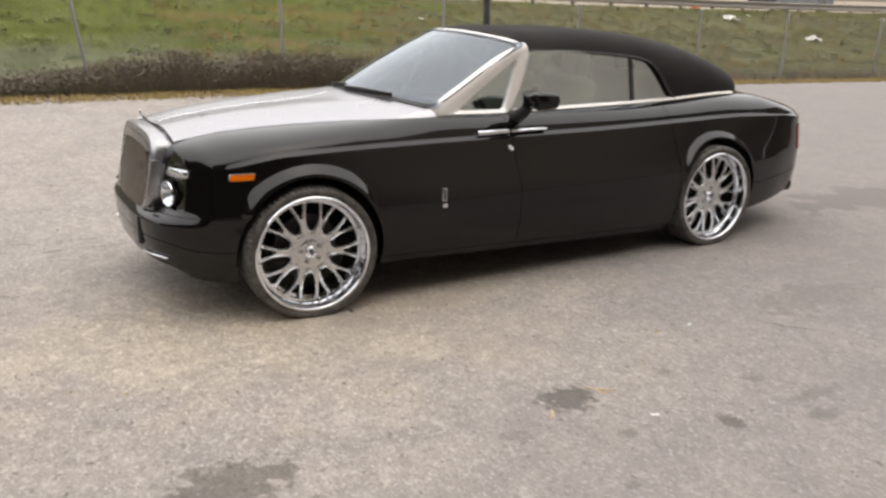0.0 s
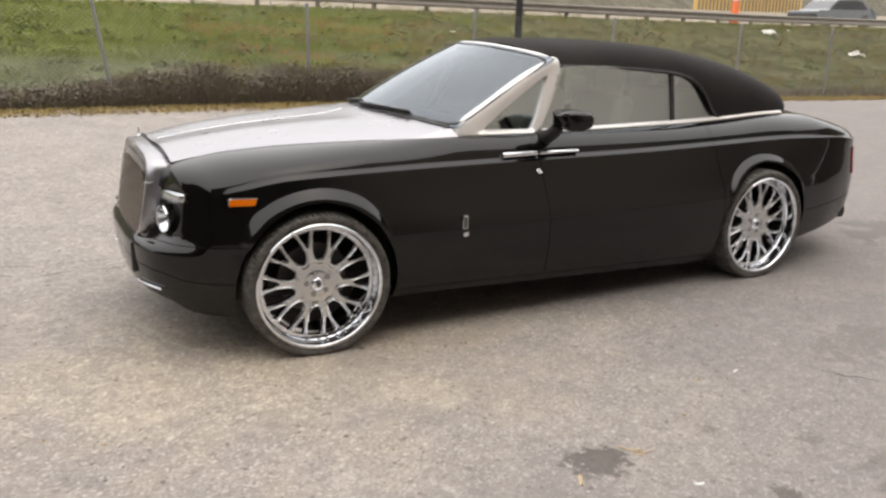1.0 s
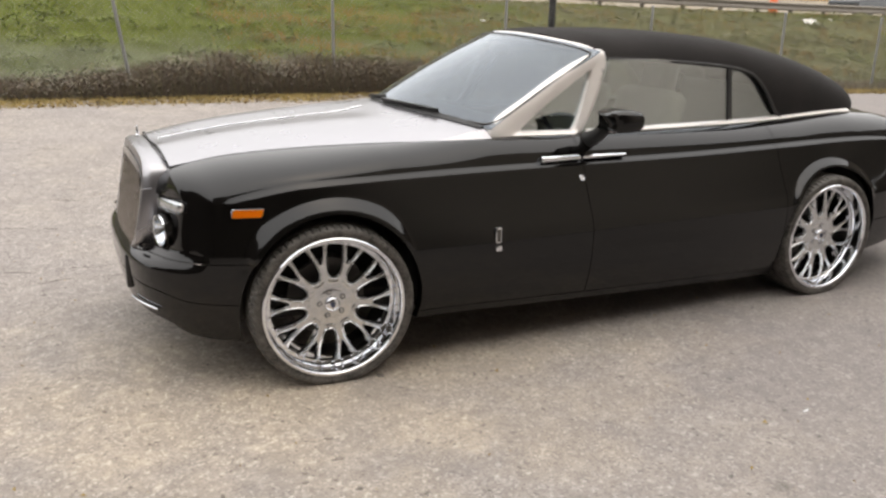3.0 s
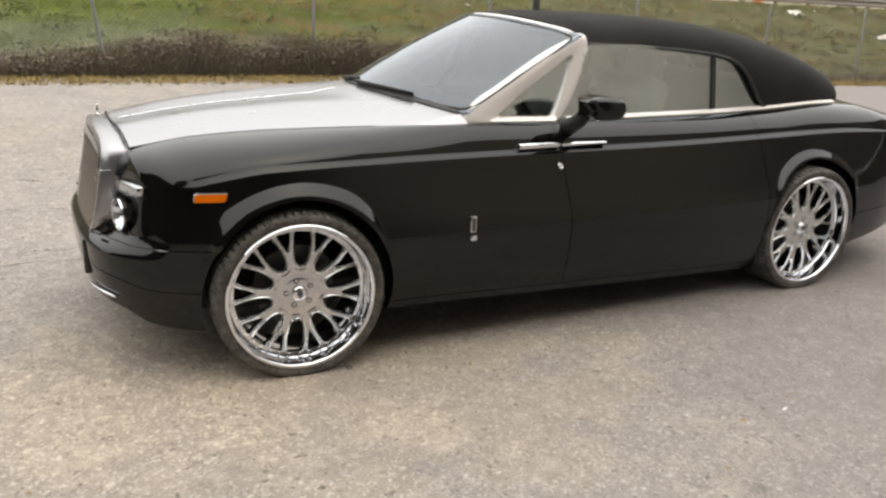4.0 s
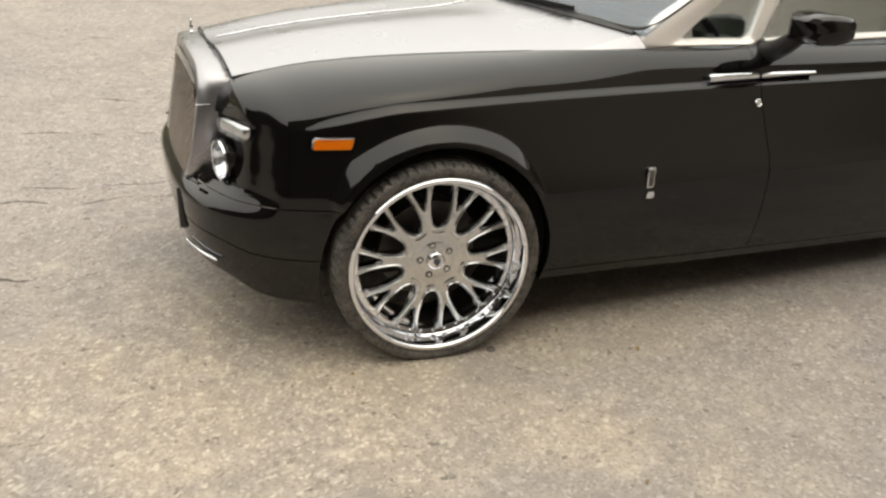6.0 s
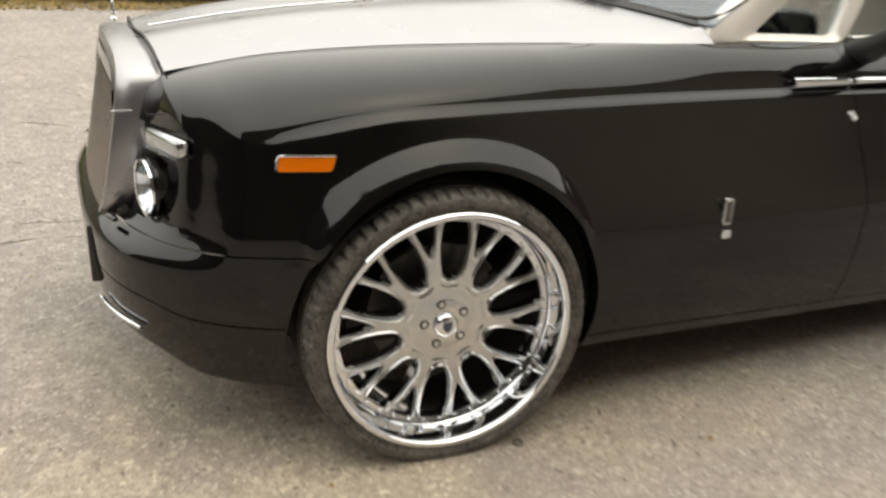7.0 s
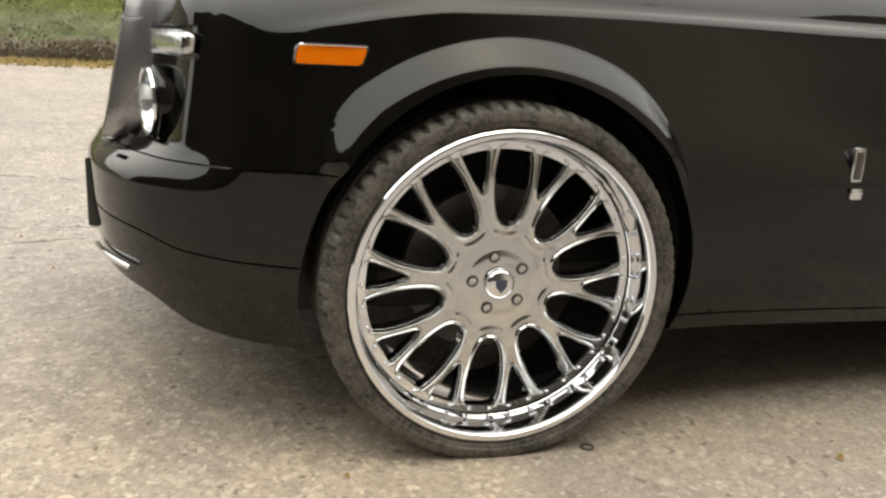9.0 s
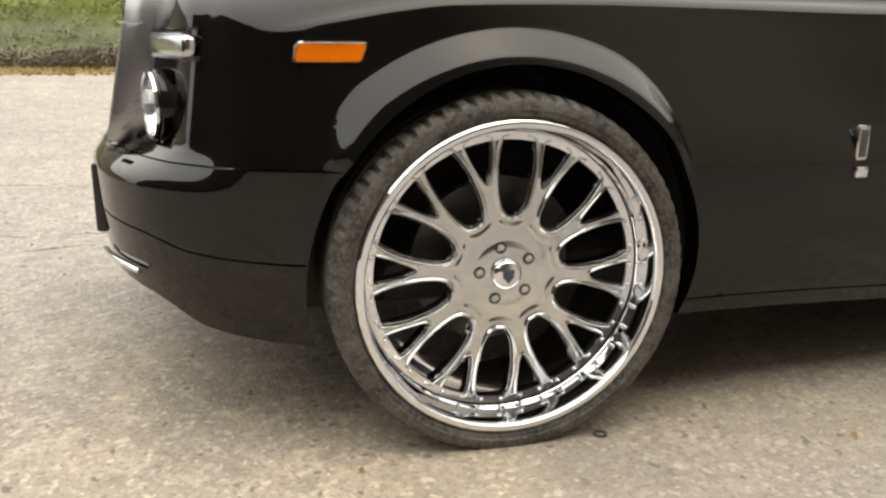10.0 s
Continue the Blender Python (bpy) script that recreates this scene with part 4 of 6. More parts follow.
def lamps(side):
    """Dark panel with a bar lamp above a round one."""
    spin = pose(-0.692, side * 0.552, 0.734, 0, 0, 0) @ pose(0, 0, 0, 0, 0, -90 - side * 12)
    # the panel that carries the lamps, a little inside the wing, with a round hole for the lamp's bowl
    i0, i1 = int(np.argmin(np.abs(HALF[:, 1][:240] - 0.40))), int(np.argmin(np.abs(HALF[:, 1][:240] - 0.83)))
    H, O = HALF[i0:i1], OUT[i0:i1]
    rows = []
    for z in np.linspace(0.640, 0.903, 46):
        o = side_offset(H[:, 0], np.full(len(H), z), crest_z(H[:, 0])) + 0.013
        rows.append(np.stack([H[:, 0] - O[:, 0] * o, side * (H[:, 1] - O[:, 1] * o), np.full(len(H), z)], 1))
    v, f = grid(np.stack(rows, 1), flip=side < 0)
    back = np.array(spin.inverted())
    local = np.array(v) @ back[:3, :3].T + back[:3, 3]
    open_ = np.hypot(local[:, 0], local[:, 2]) < 0.074
    unit = part("headlamp", (v, [q for q in f if not any(open_[k] for k in q)]), BLACK, car, "black headlamp panel with bar lamp over round lamp", sharp=60)
    bowl = revolve([(0.070, 0.0), (0.074, 0.004), (0.072, 0.010), (0.066, 0.008), (0.060, -0.005), (0.045, -0.045), (0.022, -0.065), (0.0, -0.066)], 48)
    part("round_lamp", moved(bowl, spin), CHROME, unit, "round lamp with chrome bowl")
    lens = revolve([(0.068, 0.003), (0.05, 0.014), (0.025, 0.02), (0.0, 0.022)], 40)
    part("lamp_lens", moved(lens, spin), LENS, unit)
    globe = revolve([(0.034, -0.05), (0.036, -0.03), (0.03, -0.012), (0.016, -0.002), (0.0, 0.001)], 32)
    part("projector", moved(globe, spin), LENS, unit)
    can = revolve([(0.072, 0.0), (0.078, -0.004), (0.080, -0.03), (0.078, -0.12)], 40)
    part("lamp_can", moved(can, spin), BLACK, unit)
    bar = pose(-0.634, side * 0.606, 0.858, 0, 6, -side * 20)
    part("bar_lamp", moved(box(0, 0, 0, 0.05, 0.178, 0.048, 0.014, 3), bar), CHROME_DULL, unit, "clear rectangular bar lamp")
    part("bar_lens", moved(box(-0.028, 0, 0, 0.012, 0.180, 0.051, 0.005, 2), bar), LENS, unit)
    part("column_strip", box(-0.728, side * 0.440, 0.906, 0.052, 0.008, 0.004, 0.001), CHROME, car, "thin bright line across the grille column")
    wash = moved(box(0, 0, 0, 0.014, 0.070, 0.010, 0.004, 2), pose(-0.782, side * 0.50, 0.648, 0, -14, -side * 18))
    part("washer_cover", wash, BLACK, car, "small headlamp washer cover")


def outline_y(x, z, side):
    """Point and outward normal of the flank at a place."""
    o = float(side_offset(np.array(x), np.array(z), crest_z(np.array(x))))
    o -= float(flare(np.array(x), np.array(z), 0.0)) + float(flare(np.array(x), np.array(z), WHEELBASE))
    return side * (float(np.interp(x, HALF[:, 0], HALF[:, 1])) - o)


def flank_details(side):
    # side marker
    def badge(corners, r, low, high):
        o = rounded(corners, r, 6)
        n = len(o)
        v = [(x, outline_y(x, z, side) + side * d, z) for d in (low, high) for x, z in o]
        f = [tuple(range(n)), tuple(range(2 * n - 1, n - 1, -1))] + [((i + 1) % n, i, n + i, n + (i + 1) % n) for i in range(n)]
        return v, ([q[::-1] for q in f] if side < 0 else f)
    box_ = [(-0.435, 0.8355), (-0.427, 0.8715), (-0.297, 0.8725), (-0.310, 0.8370)]
    mid = np.mean(box_, 0)
    sock = part("side_marker", badge(mid + (np.array(box_) - mid) * np.array([1.03, 1.13]), 0.010, -0.006, 0.0012), GASKET, car, "amber side marker lamp in a dark seat", sharp=40)
    top = spline([(x, outline_y(x, z, side) + side * 0.006, z) for x, z in [(-0.434, 0.8425), (-0.431, 0.862), (-0.423, 0.8715), (-0.405, 0.8725), (-0.35, 0.873), (-0.301, 0.873)]], 40)
    part("marker_rim", sweep(top, oval(0.0022, 0.0022, 8), up=(0, side, 0)), CHROME, sock, "thin chrome edge")
    part("marker_lens", badge(mid + (np.array(box_) - mid) * np.array([0.96, 0.94]), 0.009, -0.004, 0.007), AMBER, sock, "ribbed amber lens", sharp=60)
    # handle in two halves over the door gap
    for x0, x1, h0, h1 in ((1.140, 1.378, 0.034, 0.026), (1.392, 1.672, 0.026, 0.014)):
        xs = np.linspace(x0, x1, 16)
        y = side * 0.832
        zs = 0.992 + 0.002 * (xs - 1.14)
        g = sweep(np.stack([xs, np.full(16, y), zs], 1), oval(0.013, 0.5, 16), up=(0, 0, 1))
        v = np.array(g[0]).reshape(16, -1, 3)
        hh = np.linspace(h0, h1, 16)
        v[:, :, 2] = zs[:, None] + (v[:, :, 2] - zs[:, None]) * hh[:, None]
        hd = part("door_handle", (v.reshape(-1, 3), g[1]), CHROME, car, "polished chrome door handle", sharp=50)
        for xm in (x0 + 0.03, x1 - 0.03):
            part("handle_stem", box(xm, y - side * 0.028, float(np.interp(xm, xs, zs)) - 0.002, 0.024, 0.05, 0.008, 0.003), CHROME, hd)
    lock = moved(revolve([(0.016, -0.004), (0.016, 0.004), (0.013, 0.006), (0.011, 0.004), (0.004, 0.004), (0.0, 0.003)], 24), pose(1.369, outline_y(1.369, 0.892, side), 0.892, 0, 0, 0) @ pose(0, 0, 0, -24 if side < 0 else 24, 0, 0 if side < 0 else 180))
    part("door_lock", lock, CHROME, car, "small round chrome lock")
    for z, h, m in ((0.664, 0.082, CHROME_DULL), (0.600, 0.026, CHROME)):
        g = box(0.822, outline_y(0.822, z, side) + side * 0.002, z, 0.034, 0.012, h, 0.004)
        bd = part("wing_badge", g, m, car, "small plain chrome badge plate")
    part("badge_panel", box(0.822, outline_y(0.822, 0.664, side) + side * 0.0085, 0.664, 0.020, 0.003, 0.062, 0.001), IRON, car)
    # door mirror
    head = [(1.352, 0.55), (1.368, 0.82), (1.405, 0.98), (1.47, 1.0), (1.50, 0.96), (1.505, 0.88)]
    rings = []
    for x, k in head:
        rings.append([(x + 0.10 * (abs(q[0]) / 0.13), side * (0.96 + q[0] * k * 1.0), 1.196 + q[1] * k) for q in slab(0.225, 0.110, 0.75, 5)])
    P = np.array(rings)
    v, f = grid(P, close_v=True, flip=side > 0)
    m = P.shape[1]
    f = f + [tuple(range(m)), tuple((len(head) - 1) * m + i for i in range(m))[::-1]]
    mir = part("door_mirror", (v, f), BLACK, car, "black door mirror on a stalk", sharp=45)
    face = [(1.511 + 0.10 * (abs(q[0]) / 0.13), side * (0.96 + q[0] * 0.9), 1.196 + q[1] * 0.86) for q in slab(0.22, 0.105, 0.75, 5)]
    part("mirror_glass", (face, [tuple(range(len(face)))]), CHROME, mir, sharp=0)
    stalk = spline([(1.475, side * 0.735, 1.062), (1.478, side * 0.80, 1.085), (1.480, side * 0.855, 1.118), (1.475, side * 0.91, 1.160)], 14)
    part("mirror_stalk", sweep(stalk, oval(0.036, 0.030, 14), up=(1, 0, 0), scale=np.linspace(1.3, 0.95, 14)), TRIM, mir)
    # rear lamp on the tail corner
    i0 = int(np.argmin(np.abs(HALF[:, 0] - 4.33)))
    C = HALF[i0:i0 + 17:2]
    O = OUT[i0:i0 + 17:2]
    z = np.linspace(0.66, 0.86, 8)
    L = np.stack([np.stack([C[:, 0] - O[:, 0] * (side_offset(C[:, 0], np.full(9, q), crest_z(C[:, 0])) - 0.004), side * (C[:, 1] - O[:, 1] * (side_offset(C[:, 0], np.full(9, q), crest_z(C[:, 0])) - 0.004)), np.full(9, q)], 1) for q in z], 1)
    tl = part("tail_lamp", thick(L, 0.006 * -side), PINKISH, car, "upright red and amber tail lamp")
    # chrome strip along the bumper's lower lip, and a black upright beside the middle section
    i0, i1 = int(np.argmin(np.abs(HALF[:, 1][:240] - 0.42))), int(np.argmin(np.abs(HALF[:, 1][:240] - 0.66)))
    line = np.array([(a + o[0] * 0.002, side * (b + o[1] * 0.002), 0) for (a, b), o in zip(HALF[i0:i1], OUT[i0:i1])])
    line[:, 2] = sill_z(line[:, 0]) + np.linspace(0.030, 0.052, len(line))
    line[:, :2] *= 0.992
    part("intake_strip", sweep(line, slab(0.014, 0.012, 0.8)), CHROME, car, "thin chrome strip along the bumper's lip")
    if side < 0:
        part("bumper_upright", moved(box(0, 0, 0, 0.034, 0.030, 0.165, 0.008, 2), pose(-0.823, side * 0.378, 0.508, 0, 0, side * 12)), TRIM, car, "black upright on the front bumper")


for s in (-1, 1):
    lamps(s)
    flank_details(s)


# wheels
PETAL_R = [0.132, 0.1325, 0.134, 0.138, 0.145, 0.155, 0.17, 0.20, 0.24, 0.27, 0.288, 0.297, 0.3015, 0.304]
PETAL_W = [0.0, 0.0050, 0.0095, 0.0150, 0.0207, 0.0256, 0.0305, 0.0362, 0.0398, 0.0385, 0.0350, 0.0315, 0.0265, 0.0170]
FORK_R = [0.206, 0.207, 0.210, 0.219, 0.235, 0.260, 0.282, 0.294, 0.300, 0.304]
FORK_W = [0.0, 0.0020, 0.0038, 0.0080, 0.0132, 0.0205, 0.0262, 0.0278, 0.0258, 0.0175]


def spoke():
    """One tenth of the wheel's face: hub web, spoke and its two arms, between rounded openings edged with rolled beads."""
    r = np.concatenate([np.linspace(0.074, 0.1315, 22), 0.132 + 0.04 * np.linspace(0, 1, 18) ** 1.8, np.linspace(0.177, 0.204, 8), 0.206 + 0.098 * np.linspace(0, 1, 30) ** 1.2])
    petal = np.where(r < 0.132, 0, curve_at(PETAL_R, PETAL_W, r))
    fork = np.where(r < 0.206, 0, curve_at(FORK_R, FORK_W, r))
    side = math.pi / 10 * r - petal
    t = np.concatenate([[0], 0.5 - 0.5 * np.cos(np.linspace(0, math.pi, 27)), [1]])
    u = fork[:, None] + (side - fork)[:, None] * t[None]
    base = curve_at([0.074, 0.10, 0.15, 0.25, 0.305], [0.0115, 0.0105, 0.0120, 0.0085, 0.0045], r)
    ang = u / r[:, None]
    X, Y = r[:, None] * np.sin(ang), r[:, None] * np.cos(ang)

    def reach(rs, ws, middle, s):
        """Distance from the face's points to the edge of an opening."""
        rr = np.concatenate([np.linspace(rs[0], rs[3], 20), np.linspace(rs[3], rs[-1], 60)])
        a = middle + s * curve_at(rs, ws, rr) / rr
        return np.sqrt(((X[..., None] - rr * np.sin(a)) ** 2 + (Y[..., None] - rr * np.cos(a)) ** 2).min(-1))
    dp, df = reach(PETAL_R, PETAL_W, math.pi / 10, -1), reach(FORK_R, FORK_W, 0.0, 1)

    def roll(d, wide_, tall):
        """A rolled bead along an edge, falling away into the opening."""
        return tall * np.exp(-((d - wide_) / (0.55 * wide_)) ** 2) - 0.007 * np.exp(-(d / 0.0022) ** 2)
    h = base[:, None] + roll(dp, 0.0062, 0.0052) + roll(df, 0.0050, 0.0040)
    crest = 0.0036 * np.exp(-((dp - 0.0235) / 0.0036) ** 2) * smooth_step(0.122, 0.112, r)[:, None]
    h = h + crest
    h[:, 0] = np.where(fork > 0, h[:, 0] - 0.034, h[:, 1])
    h[:, -1] = np.where(petal > 0, h[:, -1] - 0.034, h[:, -2])
    geos = []
    for k in (-1, 1):
        P = np.stack([k * X, -h, Y], 2)
        geos.append(grid(P, flip=k > 0))
    return join(*geos)


ME = {
    "rim": mesh_of("rim", *revolve([(0.300, -0.21), (0.345, -0.21), (0.345, -0.20), (0.318, -0.17), (0.312, -0.03), (0.335, 0.03), (0.340, 0.070), (0.3455, 0.074), (0.3475, 0.080), (0.3460, 0.086), (0.3420, 0.0895),
                                    (0.3360, 0.0905), (0.3300, 0.0890), (0.3262, 0.0845), (0.3245, 0.077), (0.3240, 0.050), (0.3235, 0.022), (0.3215, 0.012), (0.3180, 0.0075), (0.3160, -0.004), (0.3145, -0.004), (0.3130, 0.0065), (0.2960, 0.0060), (0.2945, 0.003), (0.2945, -0.022),
                                    (0.300, -0.035), (0.302, -0.16), (0.300, -0.21)], 144), CHROME, 28),
    "spoke": mesh_of("spoke", *spoke(), CHROME_DULL, 65),
    "disc": mesh_of("wheel_centre", *revolve([(0.112, -0.026), (0.112, 0.002), (0.10, 0.004), (0.080, 0.0085), (0.0742, 0.0114), (0.05, 0.0119), (0.03, 0.0121), (0.0, 0.0121)], 120), CHROME_DULL, 40),
    "cap": mesh_of("centre_cap", *revolve([(0.036, 0.010), (0.036, 0.018), (0.031, 0.026), (0.024, 0.030), (0.0, 0.0315)], 48), CHROME, 40),
    "emblem": mesh_of("cap_emblem", [(x, -0.0325 + dy, z) for dy in (0, 0.003) for x, z in ((-0.013, 0.013), (0.013, 0.013), (0.013, -0.004), (0.0, -0.018), (-0.013, -0.004))],
                      [(4, 3, 2, 1, 0), (5, 6, 7, 8, 9)] + [(i, (i + 1) % 5, 5 + (i + 1) % 5, 5 + i) for i in range(5)], CAP_BLUE, 30),
    "nut": mesh_of("lug_nut", *revolve([(0.0096, 0.008), (0.0096, 0.0148), (0.0085, 0.0160), (0.0055, 0.0158), (0.0045, 0.0150), (0.0, 0.0150)], 6), CHROME_DULL, 40),
    # Raised dark ring stands in for the shaded gap round each nut.
    "seat": mesh_of("nut_shade_ring", *revolve([(0.0136, 0.0105), (0.0136, 0.0128), (0.0124, 0.0134), (0.0096, 0.0130)], 24), GASKET, 40),
    "rivet": mesh_of("rim_bolt", *revolve([(0.0048, 0.004), (0.0048, 0.0085), (0.0030, 0.0110), (0.0, 0.0115)], 8), CHROME, 50),
    "rotor": mesh_of("brake_disc", *revolve([(0.06, -0.10), (0.19, -0.10), (0.19, -0.13), (0.06, -0.13)], 64), IRON, 30),
}


def tyre_mesh():
    prof = [(0.338, 0.060), (0.3478, 0.076), (0.3500, 0.0855), (0.354, 0.0885), (0.360, 0.0888), (0.364, 0.092), (0.374, 0.0925), (0.384, 0.089), (0.3915, 0.080), (0.3955, 0.068), (0.398, 0.052), (0.3990, 0.040), (0.3915, 0.038), (0.3915, 0.030), (0.3995, 0.028),
            (0.400, -0.01), (0.392, -0.012), (0.392, -0.022), (0.400, -0.024), (0.400, -0.07), (0.392, -0.072), (0.392, -0.082), (0.400, -0.084), (0.400, -0.14), (0.392, -0.142), (0.392, -0.152), (0.400, -0.154), (0.399, -0.20), (0.393, -0.232), (0.38, -0.25), (0.36, -0.26), (0.34, -0.25)]
    n = 432
    pr = np.array(prof)
    a = np.linspace(0, 2 * math.pi, n, endpoint=False)
    R = np.broadcast_to(pr[None, :, 0], (n, len(pr))).copy()
    k = np.arange(n) % 6
    cut = (k < 2)[:, None] & (pr[None, :, 0] > 0.386) & (np.abs(pr[None, :, 1] + 0.075) > 0.105)
    R = R - 0.008 * cut
    wall = (np.abs(pr[:, 0] - 0.369) < 0.0055)[None] * (0.0004 * np.sign(np.sin(a * 11) * np.sin(a * 47 + 1))[:, None])
    P = np.stack([R * np.cos(a)[:, None], -(pr[None, :, 1] + wall), R * np.sin(a)[:, None]], 2)
    P[:, :, 2] = np.maximum(P[:, :, 2], -0.388)
    v, f = grid(P, close_u=True)
    return mesh_of("tyre", v, f, RUBBER, 30)


ME["tyre"] = tyre_mesh()


def caliper_mesh():
    a = np.linspace(radians(20), radians(75), 12)
    P = np.stack([np.stack([r * np.cos(a), np.full(12, y), r * np.sin(a)], 1) for r, y in ((0.12, 0.075), (0.205, 0.075), (0.21, 0.15), (0.12, 0.15))], 1)
    v, f = grid(P, close_v=True)
    return mesh_of("brake_caliper", v, f + [(0, 1, 2, 3), (47, 46, 45, 44)], IRON, 30)


ME["caliper"] = caliper_mesh()


def wheel(x, y, yaw, spin):
    w = part("wheel", ME["rim"], CHROME, car, "large multi-spoke chrome wheel with deep polished lip")
    w.matrix_basis = pose(x, y, R_TYRE, 0, 0, yaw) @ pose(0, 0, 0, 0, spin, 0) @ Matrix.Scale(0.97, 4)
    part("tyre", ME["tyre"], RUBBER, w, "low black tyre").rotation_euler = (0, radians(-spin), 0)
    part("wheel_centre", ME["disc"], CHROME_DULL, w)
    part("centre_cap", ME["cap"], CHROME, w)
    part("cap_emblem", ME["emblem"], CAP_BLUE, w).rotation_euler = (0, radians(-spin), 0)
    part("brake_disc", ME["rotor"], IRON, w)
    part("brake_caliper", ME["caliper"], IRON, w)
    for k in range(10):
        part("spoke", ME["spoke"], CHROME_DULL, w).rotation_euler = (0, radians(36 * k), 0)
    for k in range(5):
        a = radians(72 * k + 0.6)
        nut = part("lug_nut", ME["nut"], CHROME, w)
        nut.location = (0.061 * math.sin(a), 0, 0.061 * math.cos(a))
        part("nut_shade_ring", ME["seat"], GASKET, nut)
    for k in range(40):
        a = radians(9 * k + 4.5)
        part("rim_bolt", ME["rivet"], CHROME, w).location = (0.3040 * math.sin(a), 0, 0.3040 * math.cos(a))
    return w


wheel(0.0, -0.87, -4, -13.6)
wheel(WHEELBASE, -0.87, 0, 10)
wheel(0.0, 0.87, 176, 5)
wheel(WHEELBASE, 0.87, 180, 25)


# underside and wheel wells
part("underbody", box(2.05, 0, 0.36, 4.6, 1.56, 0.10, 0.03), DARK, car, "dark underside")
part("rear_valance", box(4.45, 0, 0.45, 0.3, 1.0, 0.2, 0.05), DARK, car)
for cx in (0.0, WHEELBASE):
    for s in (-1, 1):
        a = np.linspace(radians(-12), radians(194), 30)
        ax, az = cx + 0.47 * np.cos(a), R_TYRE + 0.47 * np.sin(a)
        lip = np.array([min(0.90, abs(outline_y(px, pz, 1)) - 0.03) for px, pz in zip(ax, az)])
        P = np.stack([np.stack([ax, s * lip, az], 1), np.stack([ax, np.full(30, s * 0.52), az], 1)], 1)
        part("wheel_well", thick(P, 0.008), DARK, car, "black wheel well liner", sharp=40)
        part("well_panel", box(cx, s * 0.50, 0.56, 0.96, 0.02, 0.66, 0.01), DARK, car)


# cabin
def seat(x, y, wide_, rear=False):
    st = part("seat", moved(box(0, 0, 0, 0.54, wide_, 0.20, 0.07, 4), pose(x, y, 0.66, 0, -6, 0)), CREAM, car, "cream leather seat")
    part("backrest", moved(box(0, 0, 0.30, 0.17, wide_, 0.66, 0.07, 4), pose(x + 0.26, y, 0.68, 0, 16, 0)), CREAM, st)
    for hy in ((0,) if not rear else (-wide_ / 4, wide_ / 4)):
        part("headrest", moved(box(0, 0, 0, 0.11, 0.25, 0.19 if rear else 0.27, 0.05, 4), pose(x + 0.47, y + hy, 1.27 if rear else 1.36, 0, 10, 0)), CREAM, st)
        part("headrest_shell", moved(box(0, 0, 0, 0.05, 0.20, 0.15, 0.02, 3), pose(x + 0.545, y + hy, 1.25 if rear else 1.31, 0, 10, 0)), LEATHER_BLACK, st)
        part("headrest_post", box(x + 0.455, y + hy, 1.22, 0.02, 0.12, 0.12, 0.008), CHROME_DULL, st)
    part("seat_shell", moved(box(0, 0, 0, 0.04, wide_ * 0.86, 0.50, 0.02, 3), pose(x + 0.385, y, 0.96, 0, 16, 0)), LEATHER_BLACK, st)
    return st


seat(1.80, -0.36, 0.52)
seat(1.80, 0.36, 0.52)
seat(2.62, 0.0, 1.10, True)
part("cabin_floor", box(1.95, 0, 0.52, 2.3, 1.5, 0.04, 0.01), LEATHER_BLACK, car)
part("dashboard", moved(box(0, 0, 0, 0.46, 1.30, 0.24, 0.08, 4), pose(1.10, 0, 1.03, 0, 8, 0)), LEATHER_BLACK, car, "dark padded dashboard")
part("dashboard_fascia", box(1.29, 0, 0.96, 0.05, 1.28, 0.16, 0.03, 3), WOOD, car, "dark wood fascia")
part("rear_shelf", box(3.35, 0, 1.06, 0.75, 1.14, 0.05, 0.02), CREAM, car)
part("bulkhead", box(0.80, 0, 0.80, 0.04, 1.36, 0.45, 0.01), DARK, car)
for s in (-1, 1):
    P = np.stack([np.stack([np.linspace(1.05, 2.6, 12), np.full(12, s * y), np.full(12, z)], 1) for y, z in ((0.655, 1.085), (0.69, 1.0), (0.72, 0.75), (0.72, 0.5))], 1)
    part("door_lining", thick(P, 0.02 * -s), CREAM, car, "cream leather door lining", sharp=50)
ring = np.array([(0, 0.185 * math.cos(a), 0.185 * math.sin(a)) for a in np.linspace(0, 2 * math.pi, 49)])
wh = part("steering_wheel", moved(sweep(ring, oval(0.015, 0.015, 8), up=(1, 0, 0), caps=False), pose(1.42, -0.38, 1.02, 0, -25, 0)), LEATHER_BLACK, car, "black leather steering wheel")
part("steering_hub", moved(box(0, 0, 0, 0.06, 0.12, 0.11, 0.03, 3), pose(1.43, -0.38, 1.02, 0, -25, 0)), LEATHER_BLACK, wh)
for a in (0, 180, 270):
    part("steering_spoke", moved(box(0, 0.11, 0, 0.015, 0.14, 0.03, 0.005), pose(1.42, -0.38, 1.02, 0, -25, 0) @ pose(0, 0, 0, a, 0, 0)), LEATHER_BLACK, wh)


